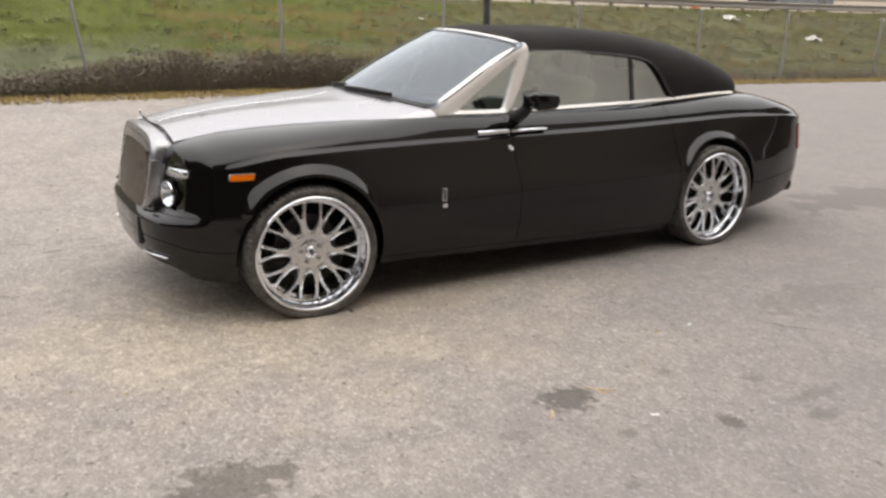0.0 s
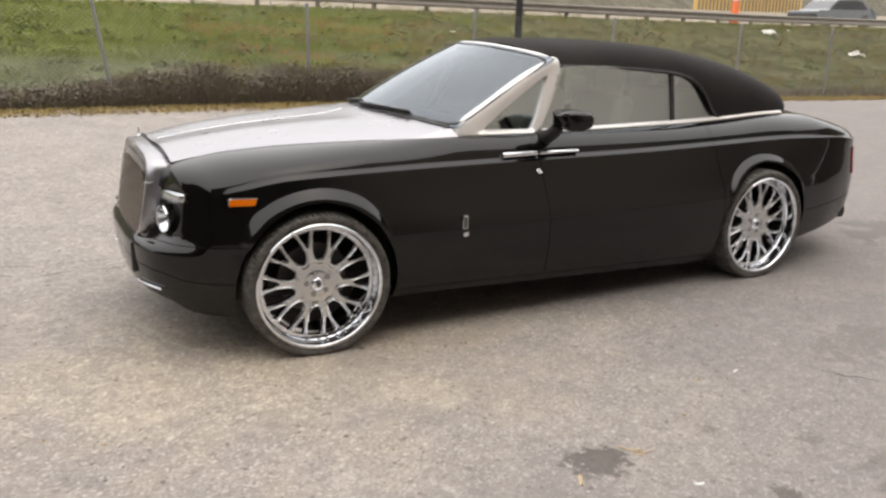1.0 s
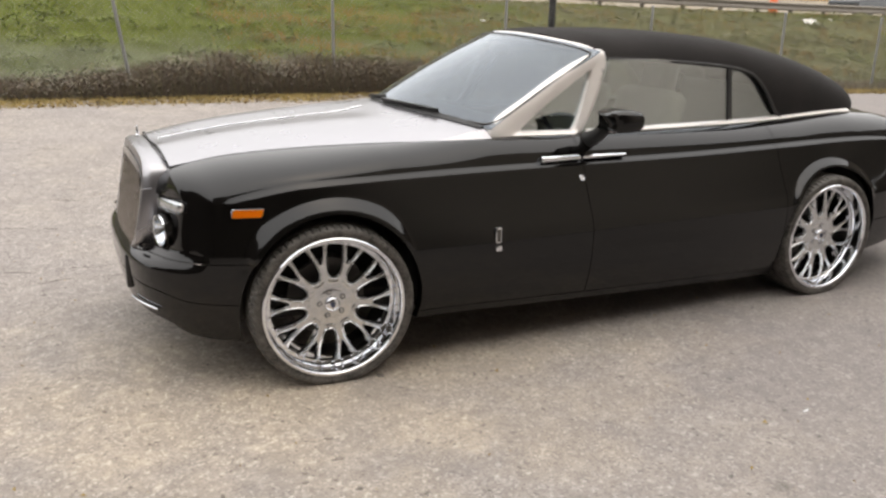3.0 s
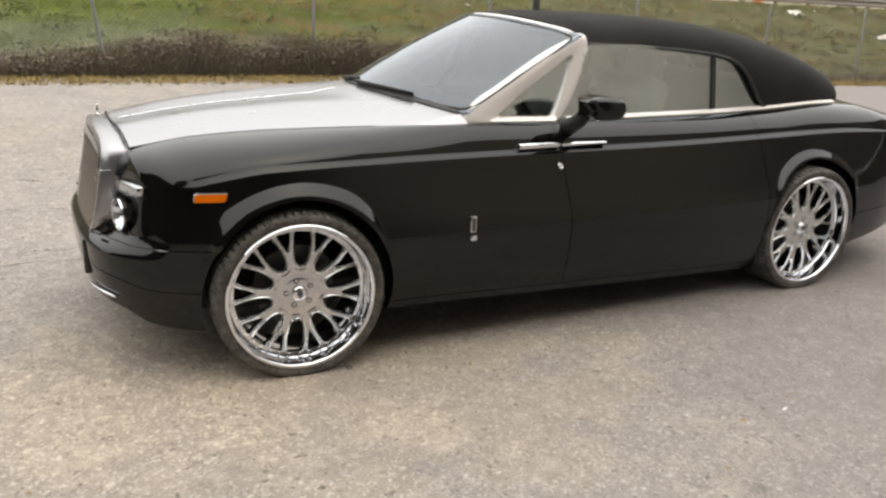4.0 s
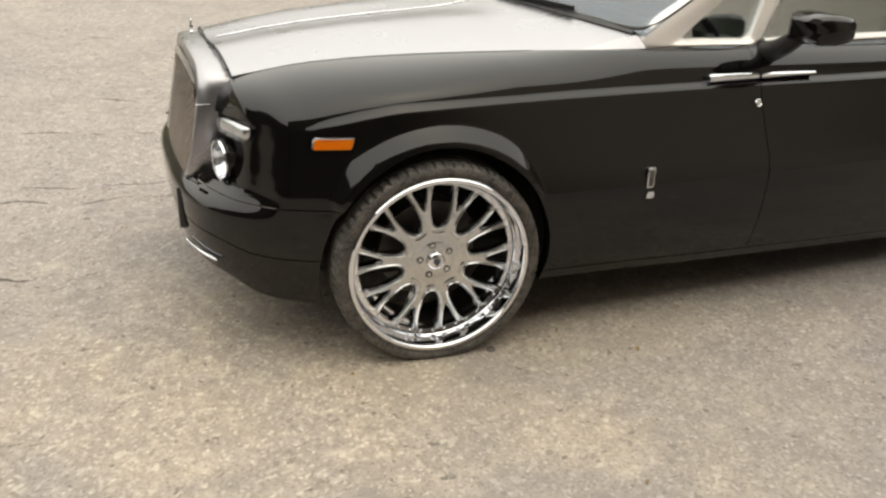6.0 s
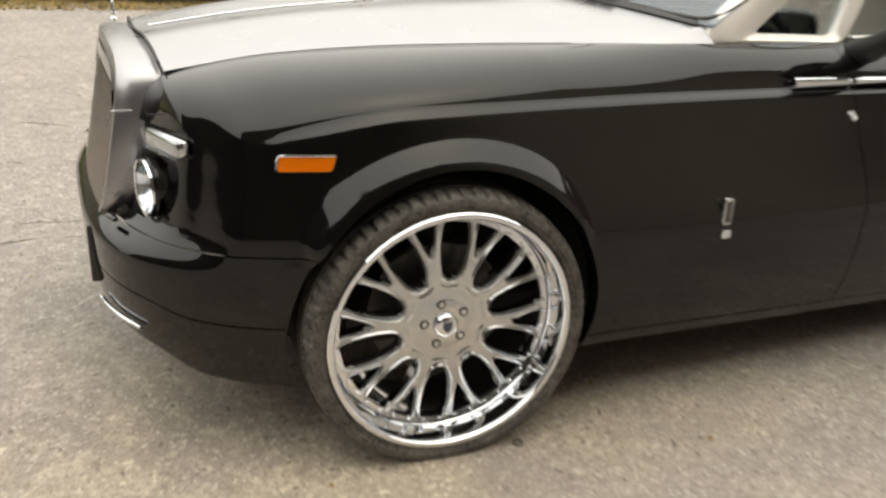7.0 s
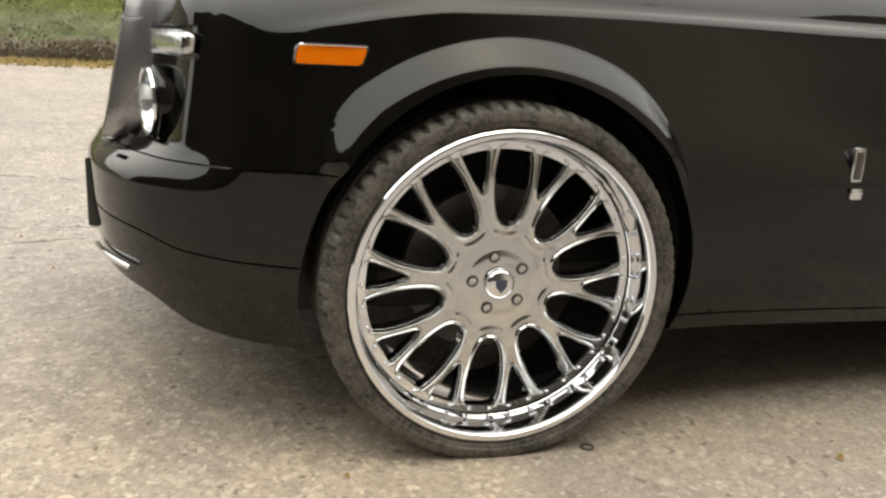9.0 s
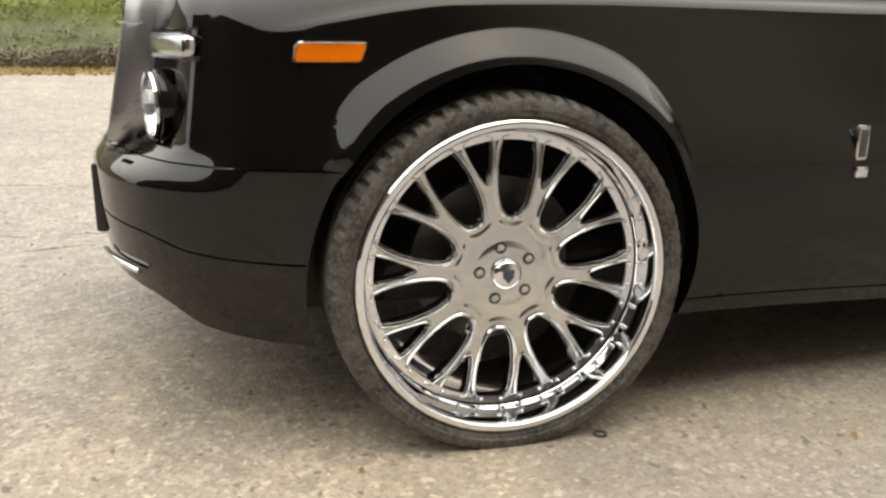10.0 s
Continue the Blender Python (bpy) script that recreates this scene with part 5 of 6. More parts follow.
# ---------- fence, guard rail and planting ----------
def fence():
    f = thing("chain_link_fence", "chain-link fence of thin grey posts in brush", "fence", at=(0, 8, 0))
    xs = [-15.2, -12.2, -9.1, -6.1, -3.05, 0.0, 3.06, 6.1, 9.2, 12.6, 15.5, 19.2, 22.2, 25.3, 28.3, 31.4]
    for i, x in enumerate(xs):
        z0 = float(ground_z(x, 8.0))
        lean = random.uniform(-0.012, 0.012)
        p = np.array([(x + lean * (1 - k), 0, z0 - 0.3 + k * 1.75) for k in np.linspace(0, 1, 4)])
        if i == 5:
            p[:, 0] = x + 0.22 * (0.70 - np.linspace(0, 1, 4))
        post = part("fence_post", sweep(p, oval(0.025, 0.025, 10), up=(0, 1, 0)), GALV, f)
        part("post_cap", moved(revolve([(0.034, 0), (0.034, 0.02), (0.02, 0.04), (0, 0.045)], 10), pose(float(p[-1][0]), 0, float(p[-1][2]) - 0.01, -90, 0, 0)), GALV, post)
    vs, fs = [], []
    x0, x1, h, r = -15.2, 31.4, 1.36, 0.0014
    for sgn in (1, -1):
        for k in range(int((x1 - x0 + h) / 0.075)):
            a = x0 + k * 0.075 - (h if sgn > 0 else 0)
            A, B = (a, 0.0), (a + h, h)
            if sgn < 0:
                A, B = (a + h, 0.0), (a, h)
            n = len(vs)
            za, zb = float(ground_z(A[0], 8)) + 0.06, float(ground_z(B[0], 8)) + 0.06
            for (px, pz), zz in ((A, za), (B, zb)):
                vs += [(px - r, -0.03, zz + pz), (px, -0.03 - r, zz + pz), (px + r, -0.03, zz + pz), (px, -0.03 + r, zz + pz)]
            fs += [(n + i, n + (i + 1) % 4, n + 4 + (i + 1) % 4, n + 4 + i) for i in range(4)]
    tagged(part("wire_mesh", (vs, fs), GALV, f, "thin wire mesh", sharp=0), kind="stuff")


fence()


def guard_rail():
    g = thing("guard_rail", "steel guard rail on posts along the road", "guard rail", at=(0, 21.0, 0))
    xs = np.arange(-15.46, 66, 1.952)
    zt = np.interp(xs, [-40, 0, 9, 15, 19, 28, 35, 80], [2.50, 2.50, 2.45, 2.35, 2.28, 2.13, 2.08, 1.95])
    wave = [(0.0, -0.155), (-0.045, -0.13), (-0.045, -0.08), (-0.01, -0.02), (-0.01, 0.02), (-0.045, 0.08), (-0.045, 0.13), (0.0, 0.155), (0.006, 0.15), (-0.036, 0.125), (-0.036, 0.085), (0.0, 0.02), (0.0, -0.02), (-0.036, -0.085), (-0.036, -0.125), (0.006, -0.15)]
    path = np.stack([xs, np.full_like(xs, 0), zt - 0.155], 1)
    part("rail", sweep(path, [(-a, b) for a, b in wave]), RUST, g, "weathered corrugated rail", sharp=30)
    for x, z in zip(xs, zt):
        z0 = float(ground_z(x, 20.99)) - 0.25
        part("rail_post", box(float(x), 0.10, (z0 + z) / 2, 0.11, 0.15, float(z - z0) - 0.02, 0.008), RUST, g)
    return g


guard_rail()
pole = thing("lamp_pole", "tall black steel pole on the grassy bank", "pole", at=(7.34, 8.5, 0))
z0 = float(ground_z(7.34, 8.5))
part("shaft", sweep([(0, 0, z0 - 0.3 + k) for k in np.linspace(0, 7, 8)], oval(0.068, 0.068, 16), up=(0, 1, 0), scale=np.linspace(1, 0.8, 8)), POLE_BLACK, pole)
part("base_plate", box(0, 0, z0 + 0.03, 0.34, 0.34, 0.10, 0.02), POLE_BLACK, pole)

rng = np.random.default_rng(4)


def blades(n, xr, yr, h, w, lean, dense=None, lift=0.0):
    """n bent blades, three triangles each."""
    x, y = rng.uniform(*xr, n), rng.uniform(*yr, n)
    if dense is not None:
        keep = rng.uniform(0, 1, n) < dense(x, y)
        x, y = x[keep], y[keep]
        n = len(x)
    z = ground_z(x, y) + lift
    hh = rng.uniform(h[0], h[1], n)
    a, b = rng.uniform(-1.2, 1.2, n), rng.uniform(0, 2 * np.pi, n)
    ww = rng.uniform(w[0], w[1], n)
    dx, dy = np.cos(a) * ww, np.sin(a) * ww
    lx, ly = np.cos(b) * hh * lean, np.sin(b) * hh * lean
    s = rng.uniform(0.2, 1, n)
    lx, ly = lx * s, ly * s
    V = np.stack([np.stack([x - dx, y - dy, z - 0.02], 1), np.stack([x + dx, y + dy, z - 0.02], 1), np.stack([x - dx * 0.7 + lx * 0.4, y - dy * 0.7 + ly * 0.4, z + hh * 0.6], 1),
                  np.stack([x + dx * 0.7 + lx * 0.4, y + dy * 0.7 + ly * 0.4, z + hh * 0.6], 1), np.stack([x + lx, y + ly, z + hh], 1)], 1).reshape(-1, 3)
    k = np.arange(n)[:, None] * 5
    quads = np.concatenate([k, k + 1, k + 3, k + 2], 1)
    tris = np.concatenate([k + 2, k + 3, k + 4], 1)
    return V, [tuple(q) for q in quads.tolist()] + [tuple(q) for q in tris.tolist()]


def patchy(scale, lo, hi, seed):
    def f(x, y):
        return np.array([np.interp(noise.noise((a * scale, b * scale, seed)), [-0.4, 0.4], [lo, hi]) for a, b in zip(x, y)])
    return f


def stuff(name, geo, material, label, category, soft=False):
    ob = part(name, geo, material, sharp=0)
    if soft:
        # blades take the shading of the ground they stand on, as a dense sward does
        n = len(ob.data.vertices)
        up = np.stack([rng.normal(0, 0.18, n), rng.normal(-0.12, 0.18, n), np.ones(n)], 1)
        up /= np.linalg.norm(up, axis=1, keepdims=True)
        ob.data.polygons.foreach_set("use_smooth", [True] * len(ob.data.polygons))
        ob.data.normals_split_custom_set_from_vertices(up.tolist())
    return tagged(ob, label, category, kind="stuff")


stuff("grass", join(blades(150000, (-7, 38), (7.9, 14.0), (0.035, 0.11), (0.004, 0.010), 1.3, patchy(0.9, 0.35, 1, 1.0)),
                    blades(110000, (-9, 52), (13.5, 21.3), (0.05, 0.13), (0.007, 0.016), 1.3, patchy(0.6, 0.35, 1, 2.0))), GRASS, "rough green grass on the bank", "grass", True)
stuff("tall_weeds", blades(7000, (-7, 40), (8.2, 20.8), (0.10, 0.26), (0.004, 0.010), 1.0, patchy(0.8, -0.8, 0.8, 11.0)), GRASS, "taller green weed clumps", "weeds", True)
stuff("dry_weeds", join(blades(15000, (2.5, 10), (8.2, 17), (0.06, 0.24), (0.003, 0.008), 1.0, patchy(0.7, -0.7, 0.9, 3.0)), blades(16000, (1.5, 40), (8.1, 20.5), (0.08, 0.30), (0.003, 0.008), 0.9, patchy(0.45, -0.7, 0.8, 7.0))), WEEDS, "dry brown and yellow weeds in the grass", "weeds", True)


def thicket(n, xr, tall):
    """Tangled bare twigs: arching stems with side shoots."""
    x, y = rng.uniform(*xr, n), rng.normal(7.98, 0.32, n).clip(7.42, 9.2)
    hump = np.array([0.62 + 0.40 * noise.noise((a * 0.55, 4.0, 9.0)) + 0.25 * noise.noise((a * 1.7, 2.0, 5.0)) for a in x])
    h = np.clip(tall * hump * np.interp(x, [-8, -1, 0.5, 4.5, 6, 9], [0.35, 0.4, 0.8, 1.15, 0.9, 0.35]), 0.04, 0.8) * rng.uniform(0.35, 1.05, n)
    z = ground_z(x, y)
    a = rng.uniform(0, 2 * np.pi, n)
    reach = h * rng.uniform(0.05, 0.75, n)
    w = rng.uniform(0.0015, 0.0042, n)
    t = np.linspace(0, 1, 4)
    V = []
    for k in t:
        px, py, pz = x + np.cos(a) * reach * k ** 1.5, y + 0.6 * np.sin(a) * reach * k ** 1.5, z - 0.02 + h * (1.35 * k - 0.35 * k * k)
        ww = w * (1 - 0.7 * k)
        V += [np.stack([px - ww, py, pz], 1), np.stack([px + ww, py + ww, pz], 1)]
    V = np.stack(V, 1).reshape(-1, 3)
    b = np.arange(n)[:, None] * 8
    F = np.concatenate([np.concatenate([b + 2 * k, b + 2 * k + 1, b + 2 * k + 3, b + 2 * k + 2], 1) for k in range(3)])
    return V, [tuple(q) for q in F.tolist()]


def flakes(n, place, size, droop=0.32):
    """n small leaves, bent along the middle; place(n) gives where they hang."""
    c = place(n)
    n = len(c)
    a, tilt, s_ = rng.uniform(0, 2 * np.pi, n), rng.normal(0, droop, n), rng.uniform(*size, n)
    u = np.stack([np.cos(a) * np.cos(tilt), np.sin(a) * np.cos(tilt), np.sin(tilt)], 1) * s_[:, None]
    w = np.stack([-np.sin(a), np.cos(a), rng.normal(-0.1, 0.25, n)], 1) * (0.45 * s_)[:, None]
    V = np.stack([c - u, c + w, c + u, c - w], 1).reshape(-1, 3)
    k = np.arange(n)[:, None] * 4
    return V, [tuple(q) for q in np.concatenate([k, k + 1, k + 2, k + 3], 1).tolist()]


def in_brush(n):
    x, y = rng.uniform(-8, 9, n), rng.normal(7.95, 0.34, n).clip(7.38, 9.2)
    hump = np.array([0.62 + 0.45 * noise.noise((a * 0.55, 4.0, 9.0)) + 0.35 * noise.noise((a * 1.9, b * 1.5, 5.0)) for a, b in zip(x, y)])
    h = np.clip(0.80 * hump * np.interp(x, [-8, -1, 0.5, 4.5, 6, 9], [0.35, 0.4, 0.8, 1.15, 0.9, 0.35]), 0.04, 0.85)
    return np.stack([x, y, ground_z(x, y) + h * rng.beta(1.6, 1.2, n)], 1)


def in_mounds(count, xr, yr, wide_, tall):
    """Where the leaves of low weedy clumps hang: uneven mounds scattered over the bank."""
    def place(n):
        mx, my = rng.uniform(*xr, count), rng.uniform(*yr, count)
        mw, mh = rng.uniform(*wide_, count), rng.uniform(*tall, count)
        i = rng.integers(0, count, n)
        r, a = np.sqrt(rng.uniform(0, 1, n)), rng.uniform(0, 2 * np.pi, n)
        x, y = mx[i] + mw[i] * r * np.cos(a), my[i] + 0.8 * mw[i] * r * np.sin(a)
        keep = y > 7.6
        x, y, i, r = x[keep], y[keep], i[keep], r[keep]
        return np.stack([x, y, ground_z(x, y) + 0.02 + mh[i] * (1 - r * r) * rng.uniform(0.5, 1.1, len(x))], 1)
    return place


stuff("brush", thicket(70000, (-8, 9), 0.82), TWIGS, "bare brown brush along the fence", "brush")
stuff("brush_leaves", flakes(52000, in_brush, (0.010, 0.030)), BRUSH_LEAF, "withered grey-brown leaves caught in the brush", "brush")
stuff("low_brush", blades(14000, (6, 40), (7.4, 8.3), (0.03, 0.20), (0.004, 0.012), 1.1), TWIGS, "low dry brush under the fence", "brush", True)
stuff("weed_clumps", join(flakes(60000, in_mounds(330, (-7, 26), (8.3, 14.5), (0.12, 0.42), (0.05, 0.22)), (0.012, 0.034)), flakes(34000, in_mounds(260, (-8, 36), (14, 20.8), (0.2, 0.6), (0.06, 0.26)), (0.02, 0.05))), CLUMP, "low leafy weed clumps over the bank", "weeds")
stuff("dead_clumps", flakes(16000, in_mounds(90, (2.2, 30), (8.2, 17), (0.15, 0.40), (0.10, 0.34)), (0.010, 0.026), 0.5), WEEDS, "rusty dead weed clumps on the bank", "weeds")
stuff("straw_verge", blades(46000, (-8, 36), (6.92, 7.62), (0.012, 0.055), (0.004, 0.010), 1.6, patchy(1.1, 0.25, 1.1, 21.0)), STRAW, "straw-coloured dead grass along the lot's edge", "grass", True)


def litter(n, xr, yr, size):
    x, y = rng.uniform(*xr, n), yr[0] + (yr[1] - yr[0]) * rng.beta(2.2, 1.6, n)
    z = ground_z(x, y) + 0.004
    a, s, t = rng.uniform(0, 2 * np.pi, n), rng.uniform(*size, n), rng.uniform(-0.4, 0.4, n)
    c, d = np.cos(a) * s, np.sin(a) * s
    V = np.stack([np.stack([x - c, y - d, z], 1), np.stack([x + d * 0.5, y - c * 0.5, z + 0.010 + s * np.abs(t)], 1), np.stack([x + c, y + d, z + s * np.abs(t) * 0.5], 1), np.stack([x - d * 0.5, y + c * 0.5, z + 0.006], 1)], 1).reshape(-1, 3)
    k = np.arange(n)[:, None] * 4
    return V, [tuple(q) for q in np.concatenate([k, k + 1, k + 2, k + 3], 1).tolist()]


stuff("leaf_litter", litter(42000, (-8, 34), (6.78, 8.05), (0.010, 0.030)), LITTER, "fallen tan leaves along the lot's edge", "leaves")
stuff("pavement_bits", litter(420, (-4, 8), (-4.0, 4.0), (0.004, 0.013)), LITTER, "scattered crumbs of leaf and grit", "debris")


def chip(name, x, y, length, width, turn, paint, label, category, lift=0.004):
    """A thin bent sliver lying on the asphalt."""
    u, v = np.linspace(-1, 1, 7), np.linspace(-1, 1, 3)
    P = np.array([[(a * length / 2, b * width / 2 * (1 - 0.6 * a * a), lift + 0.10 * length * a * a - 0.3 * width * b * b) for b in v] for a in u])
    tagged(part(name, moved(thick(P, -0.0015), pose(x, y, float(ground_z(x, y)), 0, 0, turn)), paint, sharp=30), label, category, "scraps on the asphalt")


for x, y, length, width, turn in ((0.80, -2.445, 0.10, 0.012, -38), (0.835, -2.485, 0.085, 0.010, -20), (0.80, -2.485, 0.06, 0.012, -52), (0.465, -2.545, 0.07, 0.035, 60)):
    chip("straw_sliver", x, y, length, width, turn, CHAFF, "dry straw sliver beside an oil stain", "straw")
chip("paper_chip", 0.866, -2.766, 0.042, 0.016, -20, PAINT_WHITE, "tiny white paper chip on the asphalt", "litter")
chip("paper_chip", 1.82, -2.06, 0.04, 0.014, 10, PAINT_WHITE, "tiny white paper chip on the asphalt", "litter")


# ---------- unseen plain walls closing the lot behind the camera, added for reflections on the car ---
def plain_wall(name, a, b, height, low, high, label):
    m = Nodes(name + "_render", low, 0.9, spec=0.2)
    m.color(m.mix(m.ramp(m.noise(0.5, 6, 0.65), (0.3, 0.0), (0.7, 1.0)), low, high))
    m.bump(m.noise(40, 4), 0.2, 0.01)
    (x0, y0), (x1, y1) = a, b
    L = math.hypot(x1 - x0, y1 - y0)
    geo = moved(box(0, 0, height / 2 - 0.2, L, 0.3, height + 0.4, 0.02), pose((x0 + x1) / 2, (y0 + y1) / 2, 0, 0, 0, math.degrees(math.atan2(y1 - y0, x1 - x0))))
    tagged(part(name, geo, m.m), label, "wall", kind="structure")


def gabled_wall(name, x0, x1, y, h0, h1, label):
    """A long unseen wall whose top climbs steadily, tan in the middle and browner towards both ends to set the flank's
    reflections.
    """
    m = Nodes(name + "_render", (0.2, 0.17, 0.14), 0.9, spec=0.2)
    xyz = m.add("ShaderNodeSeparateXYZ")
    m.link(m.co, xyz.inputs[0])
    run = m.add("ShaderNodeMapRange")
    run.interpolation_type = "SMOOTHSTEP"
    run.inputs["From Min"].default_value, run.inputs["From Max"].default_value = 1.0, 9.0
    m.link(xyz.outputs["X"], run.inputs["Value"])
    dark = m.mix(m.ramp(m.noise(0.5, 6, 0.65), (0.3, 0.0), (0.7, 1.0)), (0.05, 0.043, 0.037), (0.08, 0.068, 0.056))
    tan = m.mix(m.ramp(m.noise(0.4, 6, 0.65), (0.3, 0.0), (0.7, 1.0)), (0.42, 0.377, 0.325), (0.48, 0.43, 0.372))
    # Browner far end dims what the upper flank reflects.
    far_brown = m.add("ShaderNodeMapRange")
    far_brown.interpolation_type = "SMOOTHSTEP"
    far_brown.inputs["From Min"].default_value, far_brown.inputs["From Max"].default_value = 13.0, 21.0
    m.link(xyz.outputs["X"], far_brown.inputs["Value"])
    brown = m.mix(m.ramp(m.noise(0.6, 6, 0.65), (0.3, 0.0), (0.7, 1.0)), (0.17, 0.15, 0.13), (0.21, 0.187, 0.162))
    m.color(m.mix(far_brown.outputs[0], m.mix(run.outputs[0], dark, tan), brown))
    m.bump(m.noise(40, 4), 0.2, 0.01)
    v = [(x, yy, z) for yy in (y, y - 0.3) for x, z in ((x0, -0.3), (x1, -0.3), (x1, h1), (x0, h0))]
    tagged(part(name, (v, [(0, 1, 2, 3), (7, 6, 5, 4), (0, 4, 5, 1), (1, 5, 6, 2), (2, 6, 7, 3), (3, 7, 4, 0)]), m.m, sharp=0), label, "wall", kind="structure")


# Unseen wall, added and tinted so the flank mirrors dark, tan, then brown.
gabled_wall("mirrored_wall_south", -8.2, 26.0, -12.5, 15.0, 17.0, "unseen brown to tan wall added for reflections in the flank")
# Unseen dark wall, added so the car's front corner reflects black.
plain_wall("mirrored_wall_west", (-15.5, 5.5), (-8.2, -12.4), 7.5, (0.035, 0.03, 0.026), (0.06, 0.05, 0.043), "unseen dark brown wall added for reflections in the front wing")
# Unseen brown wall, added to darken what the tail mirrors.
plain_wall("mirrored_wall_east", (26.2, -12.4), (38.0, 4.0), 16.0, (0.13, 0.11, 0.09), (0.18, 0.152, 0.125), "unseen brown wall added for reflections in the tail")


# ---------- traffic beyond the rail ----------
def far_car(name, x, y, length, height, paint, label, boxy):
    t = thing(name, label, "car", at=(x, y, 0))
    z = float(np.interp(x, [-40, 0, 9, 15, 19, 28, 35, 80], [1.95, 1.92, 1.87, 1.81, 1.73, 1.63, 1.61, 1.5])) + 0.05
    L, H = length / 2, height
    outline = [(-L, 0.35), (-L, 0.75 * H * 0.75), (-L * 0.62, H * 0.58), (-L * 0.32, H * 0.95), (L * 0.25, H), ((L * 0.92 if boxy else L * 0.55), H * 0.95), (L if boxy else L * 0.85, H * 0.62), (L, 0.55 * H), (L, 0.35)]
    o = rounded(outline, 0.18, 4)
    half = 0.9
    v = [(px, sy * half * (1.0 if pz < 0.62 * H else 0.86), z + pz) for sy in (-1, 1) for px, pz in o]
    n = len(o)
    f = [tuple(range(n)), tuple(range(2 * n - 1, n - 1, -1))] + [((i + 1) % n, i, n + i, n + (i + 1) % n) for i in range(n)]
    part("body", (v, f), paint, t, sharp=40)
    win = [(-L * 0.48, H * 0.63), (-L * 0.28, H * 0.90), (L * 0.24, H * 0.94), ((L * 0.85 if boxy else L * 0.5), H * 0.90), (L * 0.86 if boxy else L * 0.7, H * 0.64)]
    part("side_window", ([(px, -half * 0.90, z + pz) for px, pz in win] + [(px, -half * 0.84, z + pz) for px, pz in win], [tuple(range(5))] + [(i, 5 + i, 5 + (i + 1) % 5, (i + 1) % 5) for i in range(5)]), TRIM, t, sharp=0)
    for wx in (-L * 0.62, L * 0.62):
        part("road_wheel", moved(revolve([(0.0, 0.02), (0.2, 0.03), (0.22, 0.0), (0.33, 0.0), (0.34, -0.05), (0.34, -0.2)], 24), pose(wx, -0.88, z + 0.34, 0, 0, 0)), RUBBER, t)


far_car("sedan", 37.8, 25.0, 4.7, 1.45, PAINT_DARK, "dark saloon car on the far road", False)


def board_fence():
    t = thing("picket_wall", "tan board wall with dark pickets across the road", "wall", at=(46, 38, 0))
    part("wall_face", box(0, 0, 3.6, 10.5, 0.15, 4.5, 0.02), PAINT_TAN, t)
    for k in range(30):
        part("picket", box(-5 + k * 0.34, -0.2, 3.2, 0.09, 0.06, 2.2, 0.01), RUST, t)


board_fence()


def barrier():
    t = thing("concrete_barrier", "long pale concrete road barrier", "barrier", at=(0, 33, 0))
    sec = [(-0.30, 0.0), (-0.30, 0.08), (-0.13, 0.33), (-0.08, 0.82), (0.08, 0.82), (0.13, 0.33), (0.30, 0.08), (0.30, 0.0)]
    for k in range(24):
        x = -34 + k * 4.0
        z = [float(np.interp(q, [-40, 0, 9, 15, 19, 28, 35, 80], [1.95, 1.92, 1.87, 1.81, 1.73, 1.63, 1.61, 1.5])) + 0.08 for q in (x, x + 3.96)]
        part("barrier_block", sweep([(x, 0, z[0]), (x + 3.96, 0, z[1])], sec), CONCRETE, t, sharp=30)


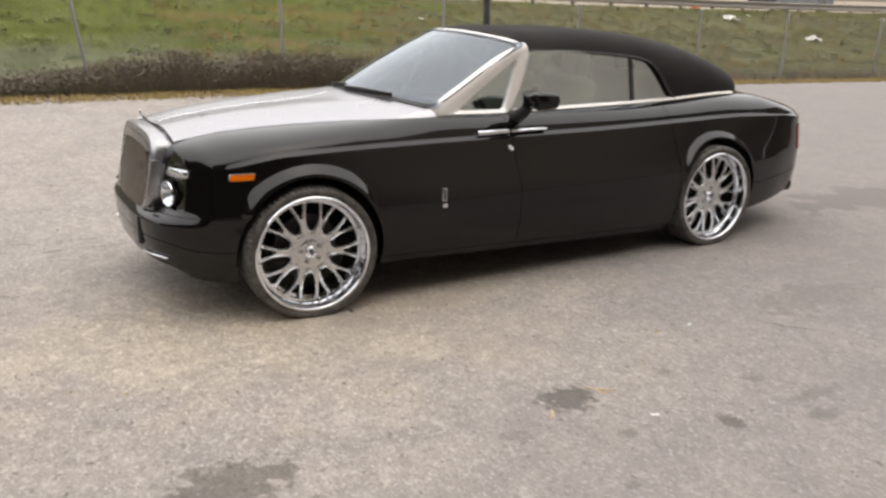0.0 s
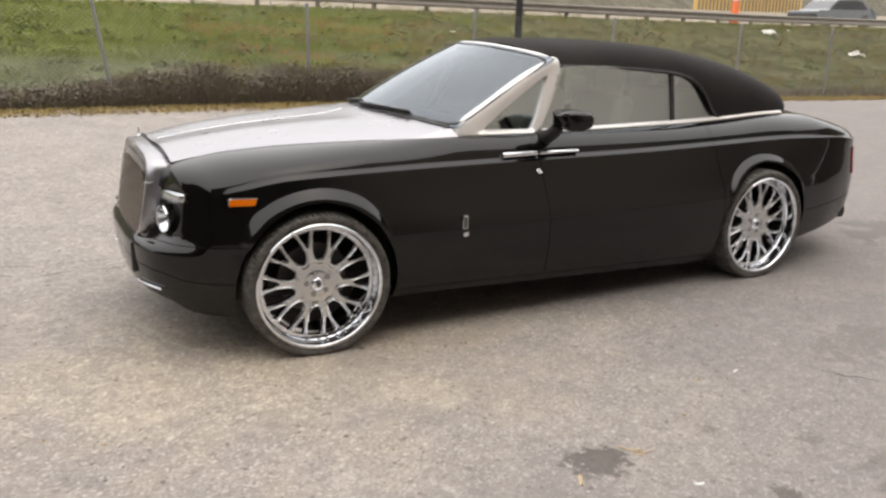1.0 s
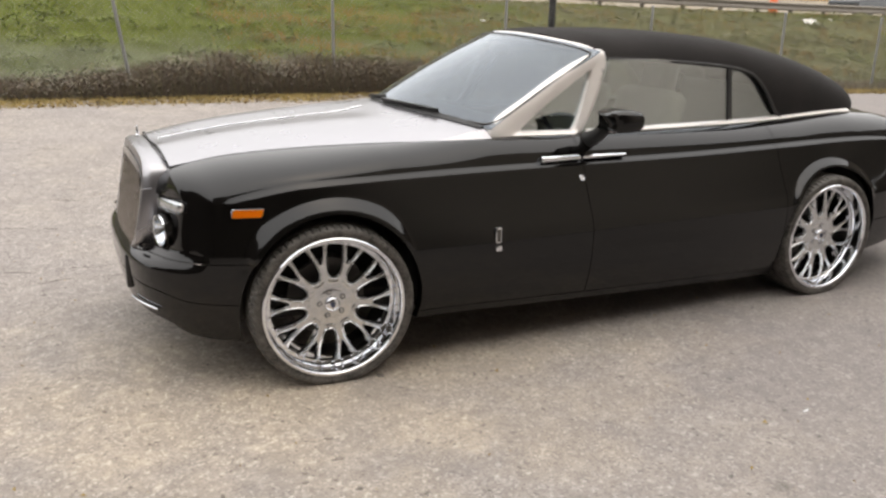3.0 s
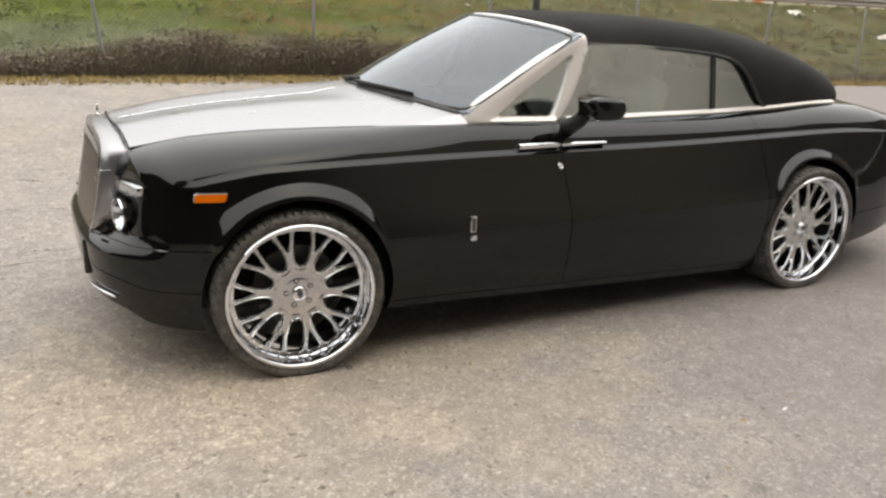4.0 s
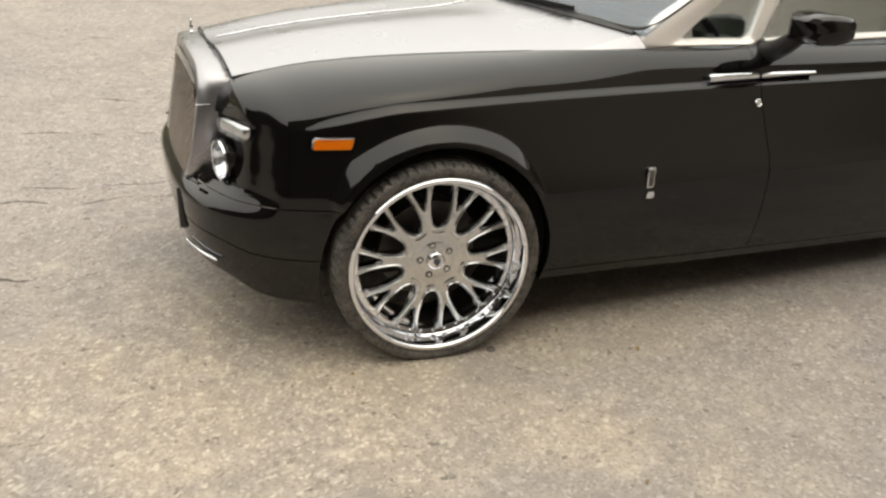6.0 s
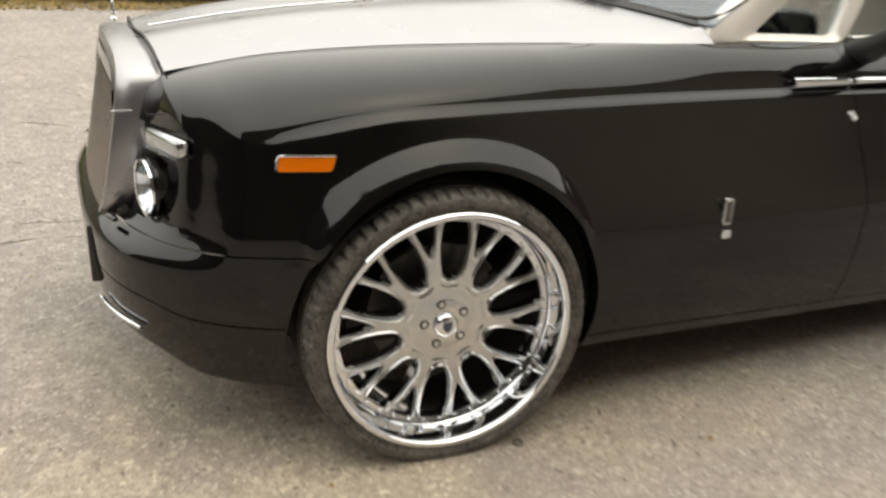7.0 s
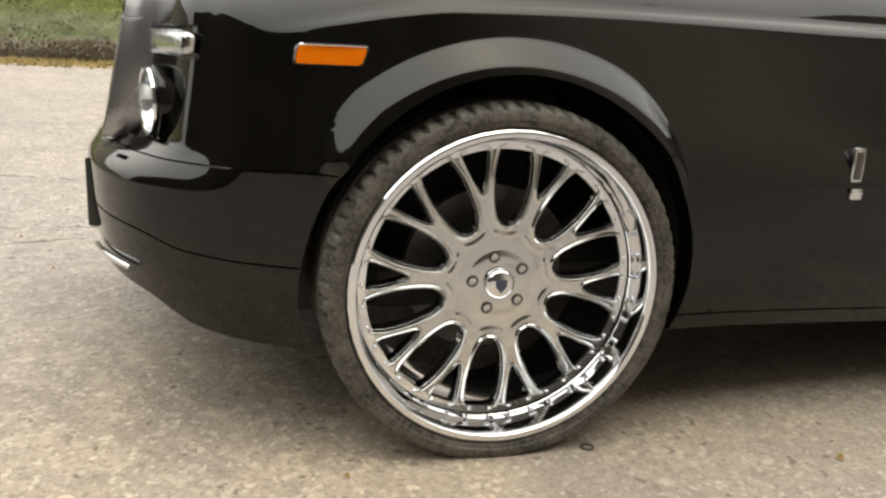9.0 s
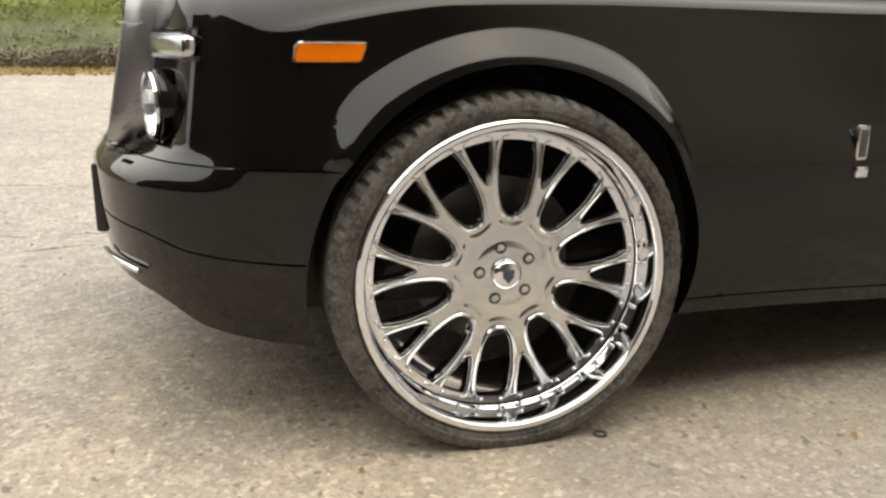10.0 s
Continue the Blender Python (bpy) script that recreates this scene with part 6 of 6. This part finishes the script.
barrier()
cone = thing("traffic_marker", "tall orange plastic road marker behind the rail", "marker", at=(28.5, 23.0, 0))
part("post", moved(revolve([(0.0, 1.66), (0.06, 1.65), (0.12, 1.58), (0.15, 1.0), (0.20, 0.10), (0.30, 0.04), (0.30, 0.0)], 24), pose(0, 0, 1.64, -90, 0, 0)), PAINT_ORANGE, cone)
part("band", moved(revolve([(0.150, 1.10), (0.156, 1.12), (0.144, 1.30), (0.136, 1.30)], 24), pose(0, 0, 1.64, -90, 0, 0)), PAINT_WHITE, cone)


def scrap(x, y, w, turn):
    """A crumpled scrap of pale paper."""
    u = np.linspace(-1, 1, 6)
    P = np.array([[(a * w, c * w * 0.5, 0.10 + 0.5 * w * noise.noise((a * 1.7 + x, c * 1.9, y)) + 0.25 * w * noise.noise((a * 5, c * 5 + x, y))) for c in u] for a in u])
    ob = part("paper_scrap", moved(thick(P, 0.004), pose(x, y, float(ground_z(x, y)), 20, 0, turn)), PAPER, sharp=20)
    tagged(ob, "crumpled pale paper scrap lying in the grass", "litter", "scraps on the bank")


PAPER = dusty("pale_paper", (0.62, 0.60, 0.55), 0.8)
for x, y, w, turn in ((9.6, 15.2, 0.10, 40), (23.8, 16.9, 0.34, 5), (23.7, 13.2, 0.30, -8), (25.6, 17.6, 0.12, 30), (33.6, 17.1, 0.16, 10)):
    scrap(x, y, w, turn)


def far_hill():
    """Wooded rise that closes the distance, its unseen top raised to darken reflections on the car."""
    xs = np.linspace(-120, 220, 240)
    ys = np.linspace(62, 110, 14)
    P = np.array([[(x, y, 1.2 + 30.0 * float(smooth_step(62, 84, y)) * (0.8 + 0.4 * noise.noise((x * 0.03, 1.0, 2.0))) + 1.6 * noise.noise((x * 0.3, y * 0.3, 6.0)) * float(smooth_step(62, 75, y))) for y in ys] for x in xs])
    m = Nodes("far_woods", (0.09, 0.085, 0.065), 0.95, spec=0.1)
    m.color(m.mix(m.ramp(m.noise(0.6, 6, 0.7), (0.35, 0.0), (0.65, 1.0)), (0.11, 0.105, 0.085), (0.17, 0.155, 0.12)))
    m.bump(m.noise(1.2, 6), 1.0, 0.5)
    tagged(part("backdrop", grid(P), m.m, sharp=0), "dull wooded rise beyond the road", "backdrop", kind="structure")


far_hill()
washer = part("dropped_washer", moved(revolve([(0.010, 0.001), (0.0105, 0.0035), (0.016, 0.0035), (0.0165, 0.001)], 20), pose(0.208, -0.962, 0.024, -90, 0, 0)), IRON)
tagged(washer, "small dark metal washer lying on the asphalt", "washer")
